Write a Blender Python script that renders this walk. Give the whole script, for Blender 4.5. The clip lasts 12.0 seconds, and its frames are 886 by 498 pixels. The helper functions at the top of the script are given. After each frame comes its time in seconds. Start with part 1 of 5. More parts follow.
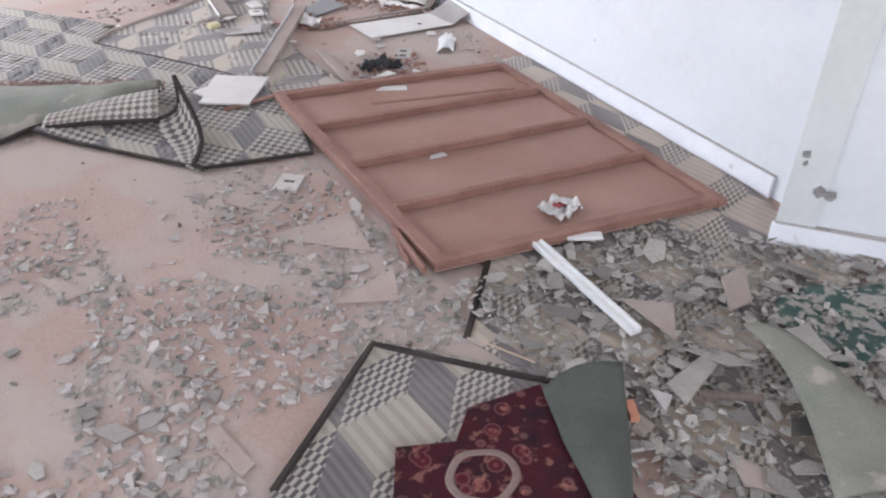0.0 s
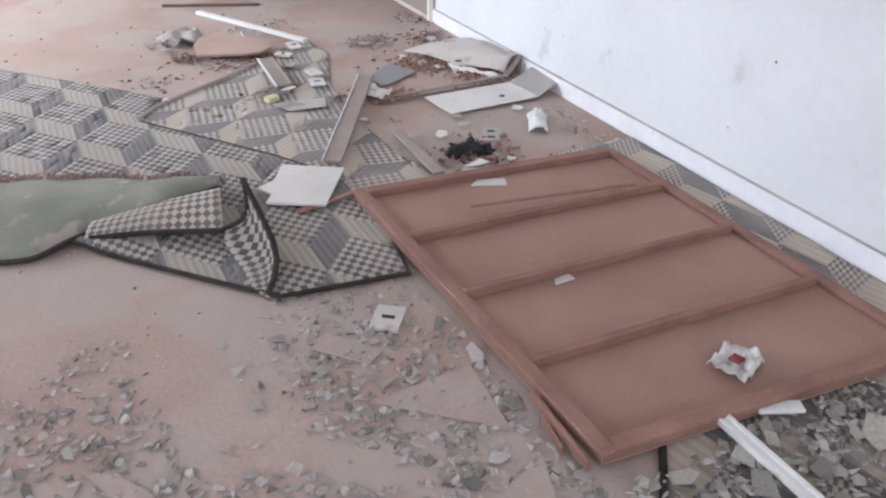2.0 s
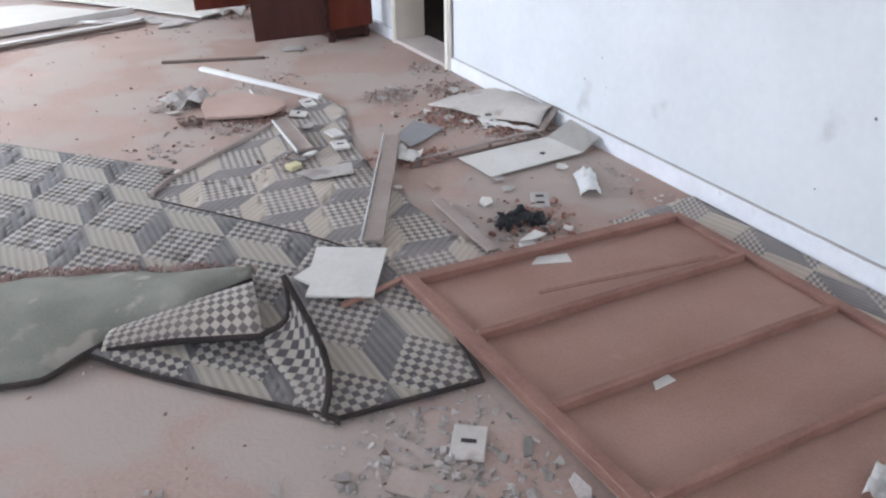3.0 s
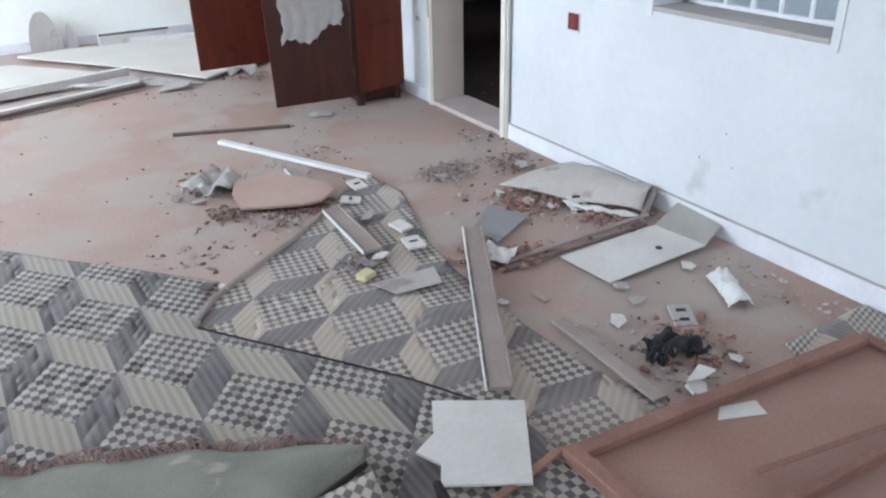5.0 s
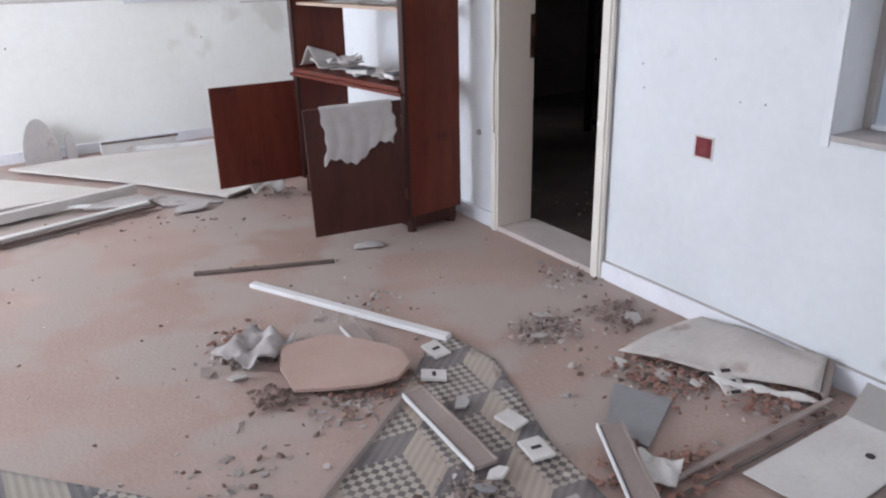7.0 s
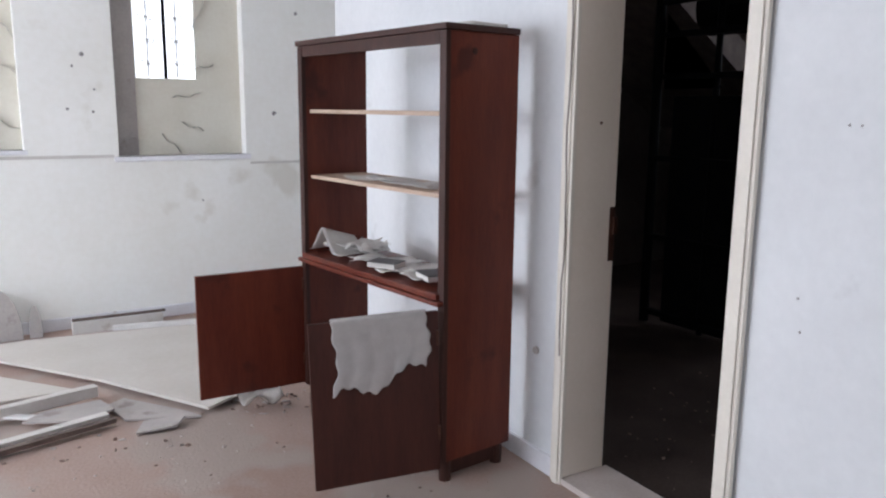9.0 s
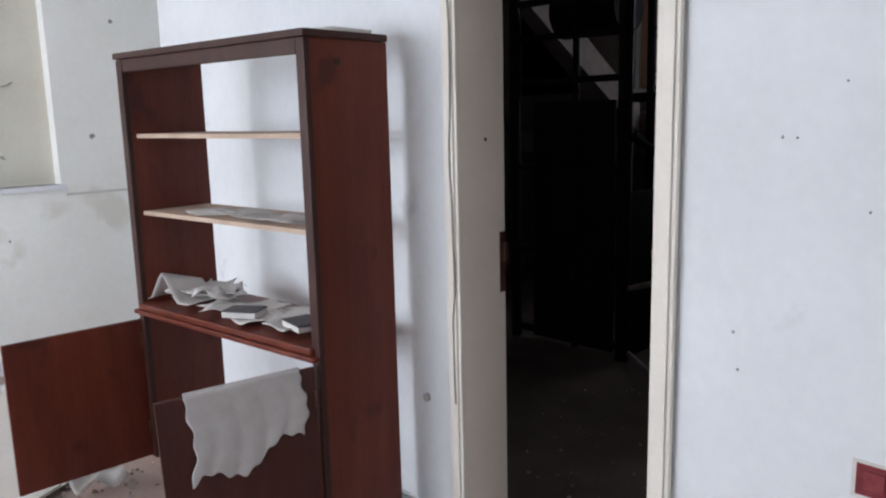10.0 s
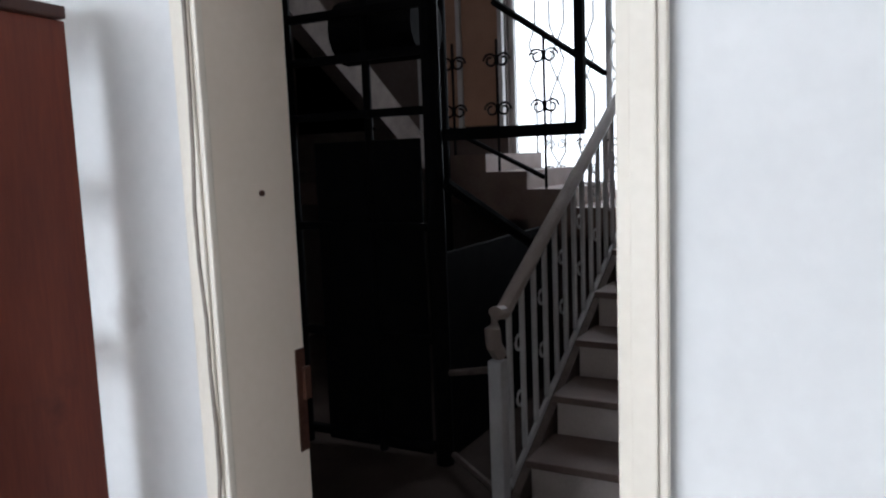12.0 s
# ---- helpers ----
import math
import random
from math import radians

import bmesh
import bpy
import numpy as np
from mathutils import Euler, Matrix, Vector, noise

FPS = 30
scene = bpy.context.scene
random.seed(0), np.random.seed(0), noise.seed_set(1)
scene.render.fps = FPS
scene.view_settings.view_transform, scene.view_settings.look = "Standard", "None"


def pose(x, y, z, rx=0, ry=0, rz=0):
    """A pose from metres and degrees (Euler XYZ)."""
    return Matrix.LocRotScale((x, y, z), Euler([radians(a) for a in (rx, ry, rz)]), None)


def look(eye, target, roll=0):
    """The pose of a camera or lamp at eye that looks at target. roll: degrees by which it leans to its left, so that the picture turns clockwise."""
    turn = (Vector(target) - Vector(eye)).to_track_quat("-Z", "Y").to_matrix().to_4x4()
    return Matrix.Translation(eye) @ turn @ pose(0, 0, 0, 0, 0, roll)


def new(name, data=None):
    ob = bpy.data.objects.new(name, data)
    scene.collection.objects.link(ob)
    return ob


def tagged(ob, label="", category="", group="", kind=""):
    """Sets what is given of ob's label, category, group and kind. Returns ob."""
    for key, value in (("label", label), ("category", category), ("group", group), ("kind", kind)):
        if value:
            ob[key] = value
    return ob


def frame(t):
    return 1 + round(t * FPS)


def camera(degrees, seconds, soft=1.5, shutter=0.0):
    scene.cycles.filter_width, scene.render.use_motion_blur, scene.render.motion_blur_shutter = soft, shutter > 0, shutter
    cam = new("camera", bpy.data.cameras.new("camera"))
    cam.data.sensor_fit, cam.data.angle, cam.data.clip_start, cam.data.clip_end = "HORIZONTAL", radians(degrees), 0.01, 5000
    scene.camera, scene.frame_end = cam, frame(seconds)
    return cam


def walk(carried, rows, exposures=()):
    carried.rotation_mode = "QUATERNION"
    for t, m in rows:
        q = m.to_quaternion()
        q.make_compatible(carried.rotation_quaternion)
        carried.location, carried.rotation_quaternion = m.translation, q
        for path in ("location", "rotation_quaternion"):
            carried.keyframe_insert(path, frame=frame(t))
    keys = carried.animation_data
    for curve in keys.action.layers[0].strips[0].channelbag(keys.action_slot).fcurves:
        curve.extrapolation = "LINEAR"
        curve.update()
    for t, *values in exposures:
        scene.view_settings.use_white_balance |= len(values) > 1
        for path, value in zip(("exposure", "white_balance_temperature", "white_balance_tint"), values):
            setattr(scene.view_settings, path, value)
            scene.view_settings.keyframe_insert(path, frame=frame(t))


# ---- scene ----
cam = camera(59.9, 12.0, soft=2.2)
PATH = [
    (0, (0.016, 0.366, 1.385), (0.841, 1.817, 0.283), 1.2),
    (0.5, (0.066, 0.548, 1.359), (0.822, 2.007, 0.218), 0.2),
    (1, (0.106, 0.721, 1.367), (0.776, 2.217, 0.22), 0.4),
    (1.5, (0.066, 0.9, 1.37), (0.767, 2.395, 0.242), 3.1),
    (2, (0.01, 1.108, 1.395), (0.822, 2.611, 0.355), 0.8),
    (2.5, (-0.019, 1.328, 1.392), (0.821, 2.835, 0.38), 1.2),
    (2.7, (-0.002, 1.431, 1.397), (0.827, 2.969, 0.424), -0.5),
    (4.3, (-0.196, 2.129, 1.412), (0.797, 3.548, 0.412), 0.5),
    (4.5, (-0.187, 2.232, 1.42), (0.783, 3.705, 0.476), -0.7),
    (5, (-0.108, 2.447, 1.408), (0.842, 3.959, 0.506), -1.3),
    (5.5, (-0.088, 2.643, 1.402), (0.845, 4.135, 0.453), 0.6),
    (6, (-0.096, 2.905, 1.414), (0.922, 4.414, 0.585), 0.3),
    (6.5, (-0.077, 3.142, 1.417), (0.958, 4.668, 0.644), 0.4),
    (6.7, (-0.057, 3.246, 1.417), (0.956, 4.802, 0.674), -1.0),
    (8.3, (0.284, 4.058, 1.49), (1.422, 5.586, 0.883), -0.2),
    (8.5, (0.35, 4.176, 1.514), (1.464, 5.77, 1.047), -0.4),
    (9, (0.438, 4.363, 1.518), (1.501, 6.019, 1.159), 0.6),
    (9.5, (0.519, 4.568, 1.537), (1.732, 6.131, 1.246), 1.5),
    (10, (0.6, 4.772, 1.559), (1.978, 6.18, 1.213), -1.4),
    (10.5, (0.782, 4.989, 1.525), (2.345, 6.219, 1.322), -1.9),
    (11, (0.973, 5.166, 1.536), (2.605, 6.302, 1.323), -1.6),
    (11.5, (1.197, 5.389, 1.535), (2.905, 6.415, 1.364), -0.6),
    (12, (1.417, 5.546, 1.529), (3.163, 6.49, 1.289), -2.2),
]
walk(cam, [(t, look(eye, target, roll)) for t, eye, target, roll in PATH], exposures=[(0, 0.5, 5780, 13), (1.5, 0.48, 5780, 13), (2.0, 0.24, 5780, 12), (2.5, 0.18, 5700, 11), (4.3, 0.06, 5450, 5), (5.0, 0.04, 5450, 5), (5.5, 0.0, 5600, 8), (6.5, -0.2, 5720, 13), (8.5, -0.4, 5850, 13), (9.5, -0.5, 5850, 12), (10.5, -0.38, 5800, 10), (11.0, -0.4, 5800, 10), (12, -0.2, 5850, 8)])


# ---- world and light ----
world = bpy.data.worlds.new("sky")
scene.world = world
world.use_nodes = True
wn = world.node_tree
sky = wn.nodes.new("ShaderNodeTexSky")
sky.sky_type, sky.sun_disc, sky.sun_elevation, sky.sun_rotation = "NISHITA", False, radians(48), radians(-60)
sky.air_density, sky.dust_density = 1.2, 4.0
wn.nodes["Background"].inputs["Strength"].default_value = 0.15
wn.links.new(sky.outputs[0], wn.nodes["Background"].inputs["Color"])
sun = new("sun", bpy.data.lights.new("sun", "SUN"))
sun.data.energy, sun.data.angle, sun.data.color = 1.0, radians(12), (1, 0.95, 0.88)
sun.matrix_world = look((-8, 4, 10), (0, 6, 0))


def area(name, eye, target, w, h, watts, color=(1, 1, 1)):
    lamp = new(name, bpy.data.lights.new(name, "AREA"))
    lamp.data.shape, lamp.data.size, lamp.data.size_y = "RECTANGLE", w, h
    lamp.data.energy, lamp.data.color = watts, color
    lamp.matrix_world = look(eye, target)
    return lamp


# skylight: visible stair window, inferred west openings, an unseen south opening added as fill
area("skylight_west", (-3.62, 8.1, 1.75), (0, 8.1, 1.4), 3.4, 1.8, 310, (0.96, 0.98, 1))
area("skylight_west", (-3.62, 1.2, 1.75), (0, 1.2, 1.2), 3.6, 1.8, 46, (0.93, 0.97, 1))
area("fill_skylight_south", (0.2, -2.62, 1.75), (0.2, 0, 1.3), 2.8, 1.8, 82, (1, 0.98, 0.94))
area("skylight_stairs", (7.62, 7.0, 2.6), (4, 7.0, 1.2), 2.0, 2.2, 22, (0.95, 0.97, 1))
# Added fill lamp that brightens the side room from an unseen opening.
area("fill_light_side_room", (5.12, 3.6, 1.7), (2.7, 3.9, 1.3), 1.6, 1.4, 26, (0.9, 0.96, 1))


# ---- materials ----
def mat(name, a, b, rough=0.8, scale=6.0, fine=60.0, bump=0.15, metal=0.0, spec=0.3, stain=None, stain_at=0.62, stretch=(1, 1, 1), rand=0.0, sheen=0.0):
    m = bpy.data.materials.new(name)
    m.use_nodes = True
    n, l = m.node_tree.nodes, m.node_tree.links
    p = n["Principled BSDF"]
    p.inputs["Roughness"].default_value, p.inputs["Metallic"].default_value = rough, metal
    p.inputs["Specular IOR Level"].default_value = spec
    p.inputs["Sheen Weight"].default_value = sheen
    co = n.new("ShaderNodeTexCoord")
    mp = n.new("ShaderNodeMapping")
    mp.inputs["Scale"].default_value = stretch
    l.new(co.outputs["Object"], mp.inputs["Vector"])
    big, small = n.new("ShaderNodeTexNoise"), n.new("ShaderNodeTexNoise")
    big.inputs["Scale"].default_value, big.inputs["Detail"].default_value = scale, 5
    small.inputs["Scale"].default_value, small.inputs["Detail"].default_value = fine, 4
    for k in (big, small):
        l.new(mp.outputs[0], k.inputs["Vector"])
    add = n.new("ShaderNodeMath")
    add.operation = "MULTIPLY_ADD"
    l.new(small.outputs["Fac"], add.inputs[0])
    add.inputs[1].default_value = 0.5
    l.new(big.outputs["Fac"], add.inputs[2])
    ramp = n.new("ShaderNodeMapRange")
    ramp.inputs["From Min"].default_value, ramp.inputs["From Max"].default_value = 0.5, 1.0
    l.new(add.outputs[0], ramp.inputs["Value"])
    mix = n.new("ShaderNodeMix")
    mix.data_type = "RGBA"
    mix.inputs["A"].default_value, mix.inputs["B"].default_value = (*a, 1), (*b, 1)
    l.new(ramp.outputs[0], mix.inputs["Factor"])
    out = mix.outputs["Result"]
    if stain:
        spots = n.new("ShaderNodeTexNoise")
        spots.inputs["Scale"].default_value, spots.inputs["Detail"].default_value = scale * 1.7, 8
        l.new(co.outputs["Object"], spots.inputs["Vector"])
        edge = n.new("ShaderNodeMapRange")
        edge.inputs["From Min"].default_value, edge.inputs["From Max"].default_value = stain_at, stain_at + 0.08
        l.new(spots.outputs["Fac"], edge.inputs["Value"])
        m2 = n.new("ShaderNodeMix")
        m2.data_type = "RGBA"
        l.new(edge.outputs[0], m2.inputs["Factor"])
        l.new(out, m2.inputs["A"])
        m2.inputs["B"].default_value = (*stain, 1)
        out = m2.outputs["Result"]
    if rand:
        info, hsv = n.new("ShaderNodeObjectInfo"), n.new("ShaderNodeHueSaturation")
        mr = n.new("ShaderNodeMapRange")
        mr.inputs["To Min"].default_value, mr.inputs["To Max"].default_value = 1 - rand, 1 + rand
        geo, plus = n.new("ShaderNodeNewGeometry"), n.new("ShaderNodeMath")
        plus.operation = "ADD"
        l.new(info.outputs["Random"], plus.inputs[0])
        l.new(geo.outputs["Random Per Island"], plus.inputs[1])
        half = n.new("ShaderNodeMath")
        half.operation = "FRACT"
        l.new(plus.outputs[0], half.inputs[0])
        l.new(half.outputs[0], mr.inputs["Value"])
        l.new(mr.outputs[0], hsv.inputs["Value"])
        l.new(out, hsv.inputs["Color"])
        out = hsv.outputs["Color"]
    l.new(out, p.inputs["Base Color"])
    if bump:
        bp = n.new("ShaderNodeBump")
        bp.inputs["Strength"].default_value, bp.inputs["Distance"].default_value = bump, 0.01
        l.new(add.outputs[0], bp.inputs["Height"])
        l.new(bp.outputs[0], p.inputs["Normal"])
    return m


def woven(name, a, b, kind, dust=(0.34, 0.285, 0.255), amount=0.35):
    """Carpet pile: a check or stripes of two yarns along the patch's own edges, under uneven dust."""
    m = mat(name, a, b, 0.95, 9, 260, 0.5, 0, 0.1, sheen=0.2)
    n, l = m.node_tree.nodes, m.node_tree.links
    p = n["Principled BSDF"]
    uv = n.new("ShaderNodeUVMap")
    sep = n.new("ShaderNodeSeparateXYZ")
    l.new(uv.outputs[0], sep.inputs[0])

    def wave(out, k):
        mul = n.new("ShaderNodeMath")
        mul.operation = "MULTIPLY"
        mul.inputs[1].default_value = k * 2 * math.pi
        l.new(out, mul.inputs[0])
        s = n.new("ShaderNodeMath")
        s.operation = "SINE"
        l.new(mul.outputs[0], s.inputs[0])
        return s.outputs[0]

    if kind == "check":
        prod = n.new("ShaderNodeMath")
        prod.operation = "ADD"
        l.new(wave(sep.outputs[0], 7), prod.inputs[0])
        l.new(wave(sep.outputs[1], 7), prod.inputs[1])
        val = prod.outputs[0]
    else:
        val = wave(sep.outputs[0], 6)
    mr = n.new("ShaderNodeMapRange")
    mr.inputs["From Min"].default_value, mr.inputs["From Max"].default_value = -0.25, 0.25
    l.new(val, mr.inputs["Value"])
    mix = n.new("ShaderNodeMix")
    mix.data_type = "RGBA"
    mix.inputs["A"].default_value, mix.inputs["B"].default_value = (*a, 1), (*b, 1)
    l.new(mr.outputs[0], mix.inputs["Factor"])
    co, no = n.new("ShaderNodeTexCoord"), n.new("ShaderNodeTexNoise")
    no.inputs["Scale"].default_value, no.inputs["Detail"].default_value = 5, 8
    l.new(co.outputs["Object"], no.inputs["Vector"])
    dm = n.new("ShaderNodeMapRange")
    dm.inputs["From Min"].default_value, dm.inputs["From Max"].default_value = 0.4, 0.75
    dm.inputs["To Min"].default_value, dm.inputs["To Max"].default_value = amount * 0.6, min(1, amount * 2)
    l.new(no.outputs["Fac"], dm.inputs["Value"])
    m2 = n.new("ShaderNodeMix")
    m2.data_type = "RGBA"
    m2.inputs["B"].default_value = (*dust, 1)
    l.new(dm.outputs[0], m2.inputs["Factor"])
    l.new(mix.outputs["Result"], m2.inputs["A"])
    l.new(m2.outputs["Result"], p.inputs["Base Color"])
    return m


def persian(name):
    """Dark red rug: rings and blossoms on a blackish ground."""
    m = mat(name, (0.1, 0.012, 0.02), (0.02, 0.014, 0.02), 0.95, 16, 200, 0.5, 0, 0.1, stain=(0.3, 0.13, 0.1), stain_at=0.56)
    n, l = m.node_tree.nodes, m.node_tree.links
    p = n["Principled BSDF"]
    base = p.inputs["Base Color"].links[0].from_socket
    co, vo = n.new("ShaderNodeTexCoord"), n.new("ShaderNodeTexVoronoi")
    vo.inputs["Scale"].default_value = 19
    vo.inputs["Randomness"].default_value = 0.85
    l.new(co.outputs["Object"], vo.inputs["Vector"])
    ramp = n.new("ShaderNodeValToRGB")
    e = ramp.color_ramp.elements
    e[0].position, e[0].color = 0.0, (0.2, 0.1, 0.08, 1)
    e[1].position, e[1].color = 1.0, (0.03, 0.012, 0.02, 1)
    for at, c in ((0.12, (0.16, 0.05, 0.045, 1)), (0.18, (0.06, 0.012, 0.014, 1)), (0.3, (0.09, 0.018, 0.022, 1)), (0.36, (0.22, 0.12, 0.1, 1)), (0.42, (0.03, 0.012, 0.014, 1)), (0.55, (0.016, 0.012, 0.013, 1))):
        k = e.new(at)
        k.color = c
    l.new(vo.outputs["Distance"], ramp.inputs[0])
    mix = n.new("ShaderNodeMix")
    mix.data_type = "RGBA"
    mix.inputs["Factor"].default_value = 0.55
    l.new(ramp.outputs[0], mix.inputs["A"])
    l.new(base, mix.inputs["B"])
    l.new(mix.outputs["Result"], p.inputs["Base Color"])
    return m


# White paint greyed: the east wall's shade is put into the colour.
WALL = mat("shade_greyed_white_paint", (0.645, 0.65, 0.655), (0.725, 0.73, 0.735), 0.7, 2.2, 30, 0.06, stain=(0.56, 0.555, 0.555), stain_at=0.67)
# Cream paint with stains, lightened to carry the north wall's stronger light.
FARWALL = mat("light_raised_stained_paint", (0.83, 0.81, 0.75), (0.9, 0.89, 0.85), 0.75, 1.5, 25, 0.08, stain=(0.75, 0.72, 0.65), stain_at=0.64)
# The hall's dimness is put into this dark plaster colour.
HALLWALL = mat("shade_darkened_hall_plaster", (0.11, 0.085, 0.075), (0.155, 0.125, 0.112), 0.85, 2, 25, 0.1)
CREAM = mat("cream_gloss_paint", (0.68, 0.63, 0.55), (0.76, 0.71, 0.63), 0.5, 4, 60, 0.05, stain=(0.55, 0.48, 0.4), stain_at=0.7)
JAMB = mat("beige_jamb_paint", (0.72, 0.64, 0.55), (0.78, 0.7, 0.62), 0.5, 3, 50, 0.04)
GREYTRIM = mat("grey_white_board", (0.58, 0.58, 0.56), (0.66, 0.66, 0.64), 0.55, 4, 40, 0.05)
BASE = mat("white_skirting_paint", (0.72, 0.71, 0.73), (0.82, 0.81, 0.83), 0.5, 6, 50, 0.05, stain=(0.5, 0.44, 0.4), stain_at=0.68)
FLOOR = mat("dusty_pink_screed", (0.335, 0.232, 0.192), (0.44, 0.34, 0.295), 0.95, 1.1, 70, 0.5, 0, 0.15, stain=(0.395, 0.325, 0.285), stain_at=0.465)
# Darkened terrazzo: the lack of light beyond the threshold is in the colour.
HALLFLOOR = mat("dusty_shade_darkened_terrazzo", (0.042, 0.03, 0.025), (0.075, 0.055, 0.047), 0.85, 3, 80, 0.1, spec=0.1)
CEIL = mat("ceiling_paint", (0.75, 0.75, 0.74), (0.8, 0.8, 0.79), 0.9, 2, 30, 0.05)
PANEL = mat("brown_hardboard", (0.27, 0.148, 0.108), (0.36, 0.225, 0.18), 0.75, 2.2, 120, 0.1, stain=(0.35, 0.225, 0.18), stain_at=0.66)
# Darker than the panel to stand in for shadow lines beside the battens.
BATTEN = mat("shadow_darkened_brown_batten", (0.2, 0.1, 0.075), (0.3, 0.165, 0.125), 0.65, 8, 90, 0.15, stretch=(1, 1, 1))
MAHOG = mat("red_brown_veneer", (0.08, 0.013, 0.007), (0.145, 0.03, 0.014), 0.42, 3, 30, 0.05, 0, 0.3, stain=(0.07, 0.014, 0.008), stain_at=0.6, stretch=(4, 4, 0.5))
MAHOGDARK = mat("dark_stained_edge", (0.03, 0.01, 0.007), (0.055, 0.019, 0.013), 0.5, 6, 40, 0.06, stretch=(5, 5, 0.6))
# Shaded copy of the veneer: the near leaf's shade is in the colour.
LEAFSHADE = mat("shaded_red_brown_leaf", (0.04, 0.011, 0.008), (0.072, 0.021, 0.014), 0.45, 4, 40, 0.06, 0, 0.3, stretch=(4, 4, 0.5))
SHELFWOOD = mat("pale_dusty_shelf", (0.42, 0.3, 0.22), (0.52, 0.4, 0.31), 0.7, 5, 60, 0.06)
GLASSBIT = mat("dusty_grey_shard", (0.19, 0.17, 0.15), (0.31, 0.285, 0.255), 0.4, 9, 80, 0.05, 0, 0.4, rand=0.42)
GLASSPINK = mat("dust_covered_shard", (0.31, 0.265, 0.24), (0.42, 0.37, 0.345), 0.6, 9, 80, 0.1, 0, 0.3, rand=0.22)
DUSTGLASS = mat("dust_filmed_glass", (0.315, 0.24, 0.205), (0.4, 0.32, 0.28), 0.5, 6, 80, 0.1, 0, 0.35)
CRUMB = mat("white_rubble_crumb", (0.3, 0.25, 0.22), (0.52, 0.47, 0.43), 0.9, 20, 120, 0.3, rand=0.25)
DARKCRUMB = mat("dark_rubble_crumb", (0.12, 0.08, 0.065), (0.27, 0.19, 0.16), 0.9, 20, 120, 0.3, rand=0.3)
SHEETW = mat("dusty_white_sheet", (0.56, 0.52, 0.48), (0.67, 0.64, 0.6), 0.7, 4, 60, 0.06, stain=(0.47, 0.4, 0.35), stain_at=0.67)
SHEETG = mat("dusty_grey_card", (0.36, 0.33, 0.31), (0.47, 0.43, 0.4), 0.8, 4, 60, 0.08, stain=(0.3, 0.26, 0.24), stain_at=0.6)
CARDW = mat("dusty_beige_card", (0.44, 0.395, 0.355), (0.55, 0.51, 0.465), 0.8, 4, 60, 0.1, stain=(0.36, 0.29, 0.25), stain_at=0.6)
BOARDP = mat("pink_dusty_board", (0.36, 0.245, 0.2), (0.43, 0.31, 0.26), 0.85, 4, 80, 0.1)
BLUEGREY = mat("blue_grey_card", (0.23, 0.22, 0.225), (0.3, 0.285, 0.285), 0.8, 4, 60, 0.08)
TAUPE = mat("taupe_plastic_profile", (0.27, 0.21, 0.185), (0.34, 0.28, 0.25), 0.6, 5, 60, 0.05)
WHITEPL = mat("white_plastic", (0.62, 0.6, 0.58), (0.72, 0.7, 0.68), 0.45, 8, 50, 0.03)
SOCKRED = mat("dark_red_socket_box", (0.12, 0.015, 0.02), (0.2, 0.03, 0.035), 0.6, 20, 80, 0.1)
DARKSLOT = mat("dark_plastic_slot", (0.03, 0.025, 0.025), (0.05, 0.04, 0.04), 0.6, 20, 80, 0.02)
DARKWOOD = mat("dark_stick", (0.1, 0.075, 0.065), (0.17, 0.13, 0.11), 0.8, 10, 80, 0.2)
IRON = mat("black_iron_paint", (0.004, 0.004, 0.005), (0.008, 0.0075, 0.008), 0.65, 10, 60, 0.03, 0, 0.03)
RAILPAINT = mat("grey_rail_paint", (0.52, 0.5, 0.49), (0.62, 0.6, 0.59), 0.5, 8, 50, 0.05)
RAILWOOD = mat("worn_handrail", (0.3, 0.24, 0.21), (0.38, 0.31, 0.27), 0.45, 8, 50, 0.05)
STEP = mat("worn_stone_step", (0.46, 0.39, 0.35), (0.58, 0.51, 0.47), 0.6, 5, 70, 0.06)
TREAD = mat("brown_stone_tread", (0.15, 0.1, 0.085), (0.21, 0.155, 0.13), 0.6, 5, 70, 0.06)
DUSTBOARD = mat("dust_white_board", (0.55, 0.505, 0.45), (0.62, 0.58, 0.53), 0.85, 2, 40, 0.05)
SHUTTER = mat("orange_brown_shutter", (0.36, 0.2, 0.13), (0.44, 0.26, 0.17), 0.6, 4, 50, 0.05)
LACE = mat("dusty_lace_cloth", (0.52, 0.48, 0.46), (0.6, 0.57, 0.55), 0.95, 20, 200, 0.4)
LACE.node_tree.nodes["Principled BSDF"].inputs["Alpha"].default_value = 0.8
PAPER = mat("old_paper", (0.52, 0.49, 0.46), (0.63, 0.6, 0.57), 0.9, 10, 60, 0.1, rand=0.15)
BOOKDARK = mat("dark_book_cover", (0.06, 0.055, 0.06), (0.1, 0.09, 0.09), 0.6, 10, 60, 0.05)
REDINK = mat("red_print", (0.16, 0.025, 0.03), (0.22, 0.045, 0.045), 0.7, 30, 90, 0.02)
YELLOW = mat("yellow_sponge", (0.55, 0.49, 0.28), (0.62, 0.56, 0.36), 0.9, 20, 120, 0.3)
BLACKRAG = mat("charred_black_scrap", (0.01, 0.01, 0.012), (0.05, 0.048, 0.05), 0.7, 14, 80, 0.3)
BRICK = mat("orange_brick_bit", (0.4, 0.17, 0.1), (0.45, 0.22, 0.15), 0.9, 20, 90, 0.2)
GREENRUG = mat("green_floor_cloth", (0.03, 0.062, 0.05), (0.07, 0.1, 0.085), 0.95, 14, 160, 0.3, stain=(0.28, 0.26, 0.225), stain_at=0.5)
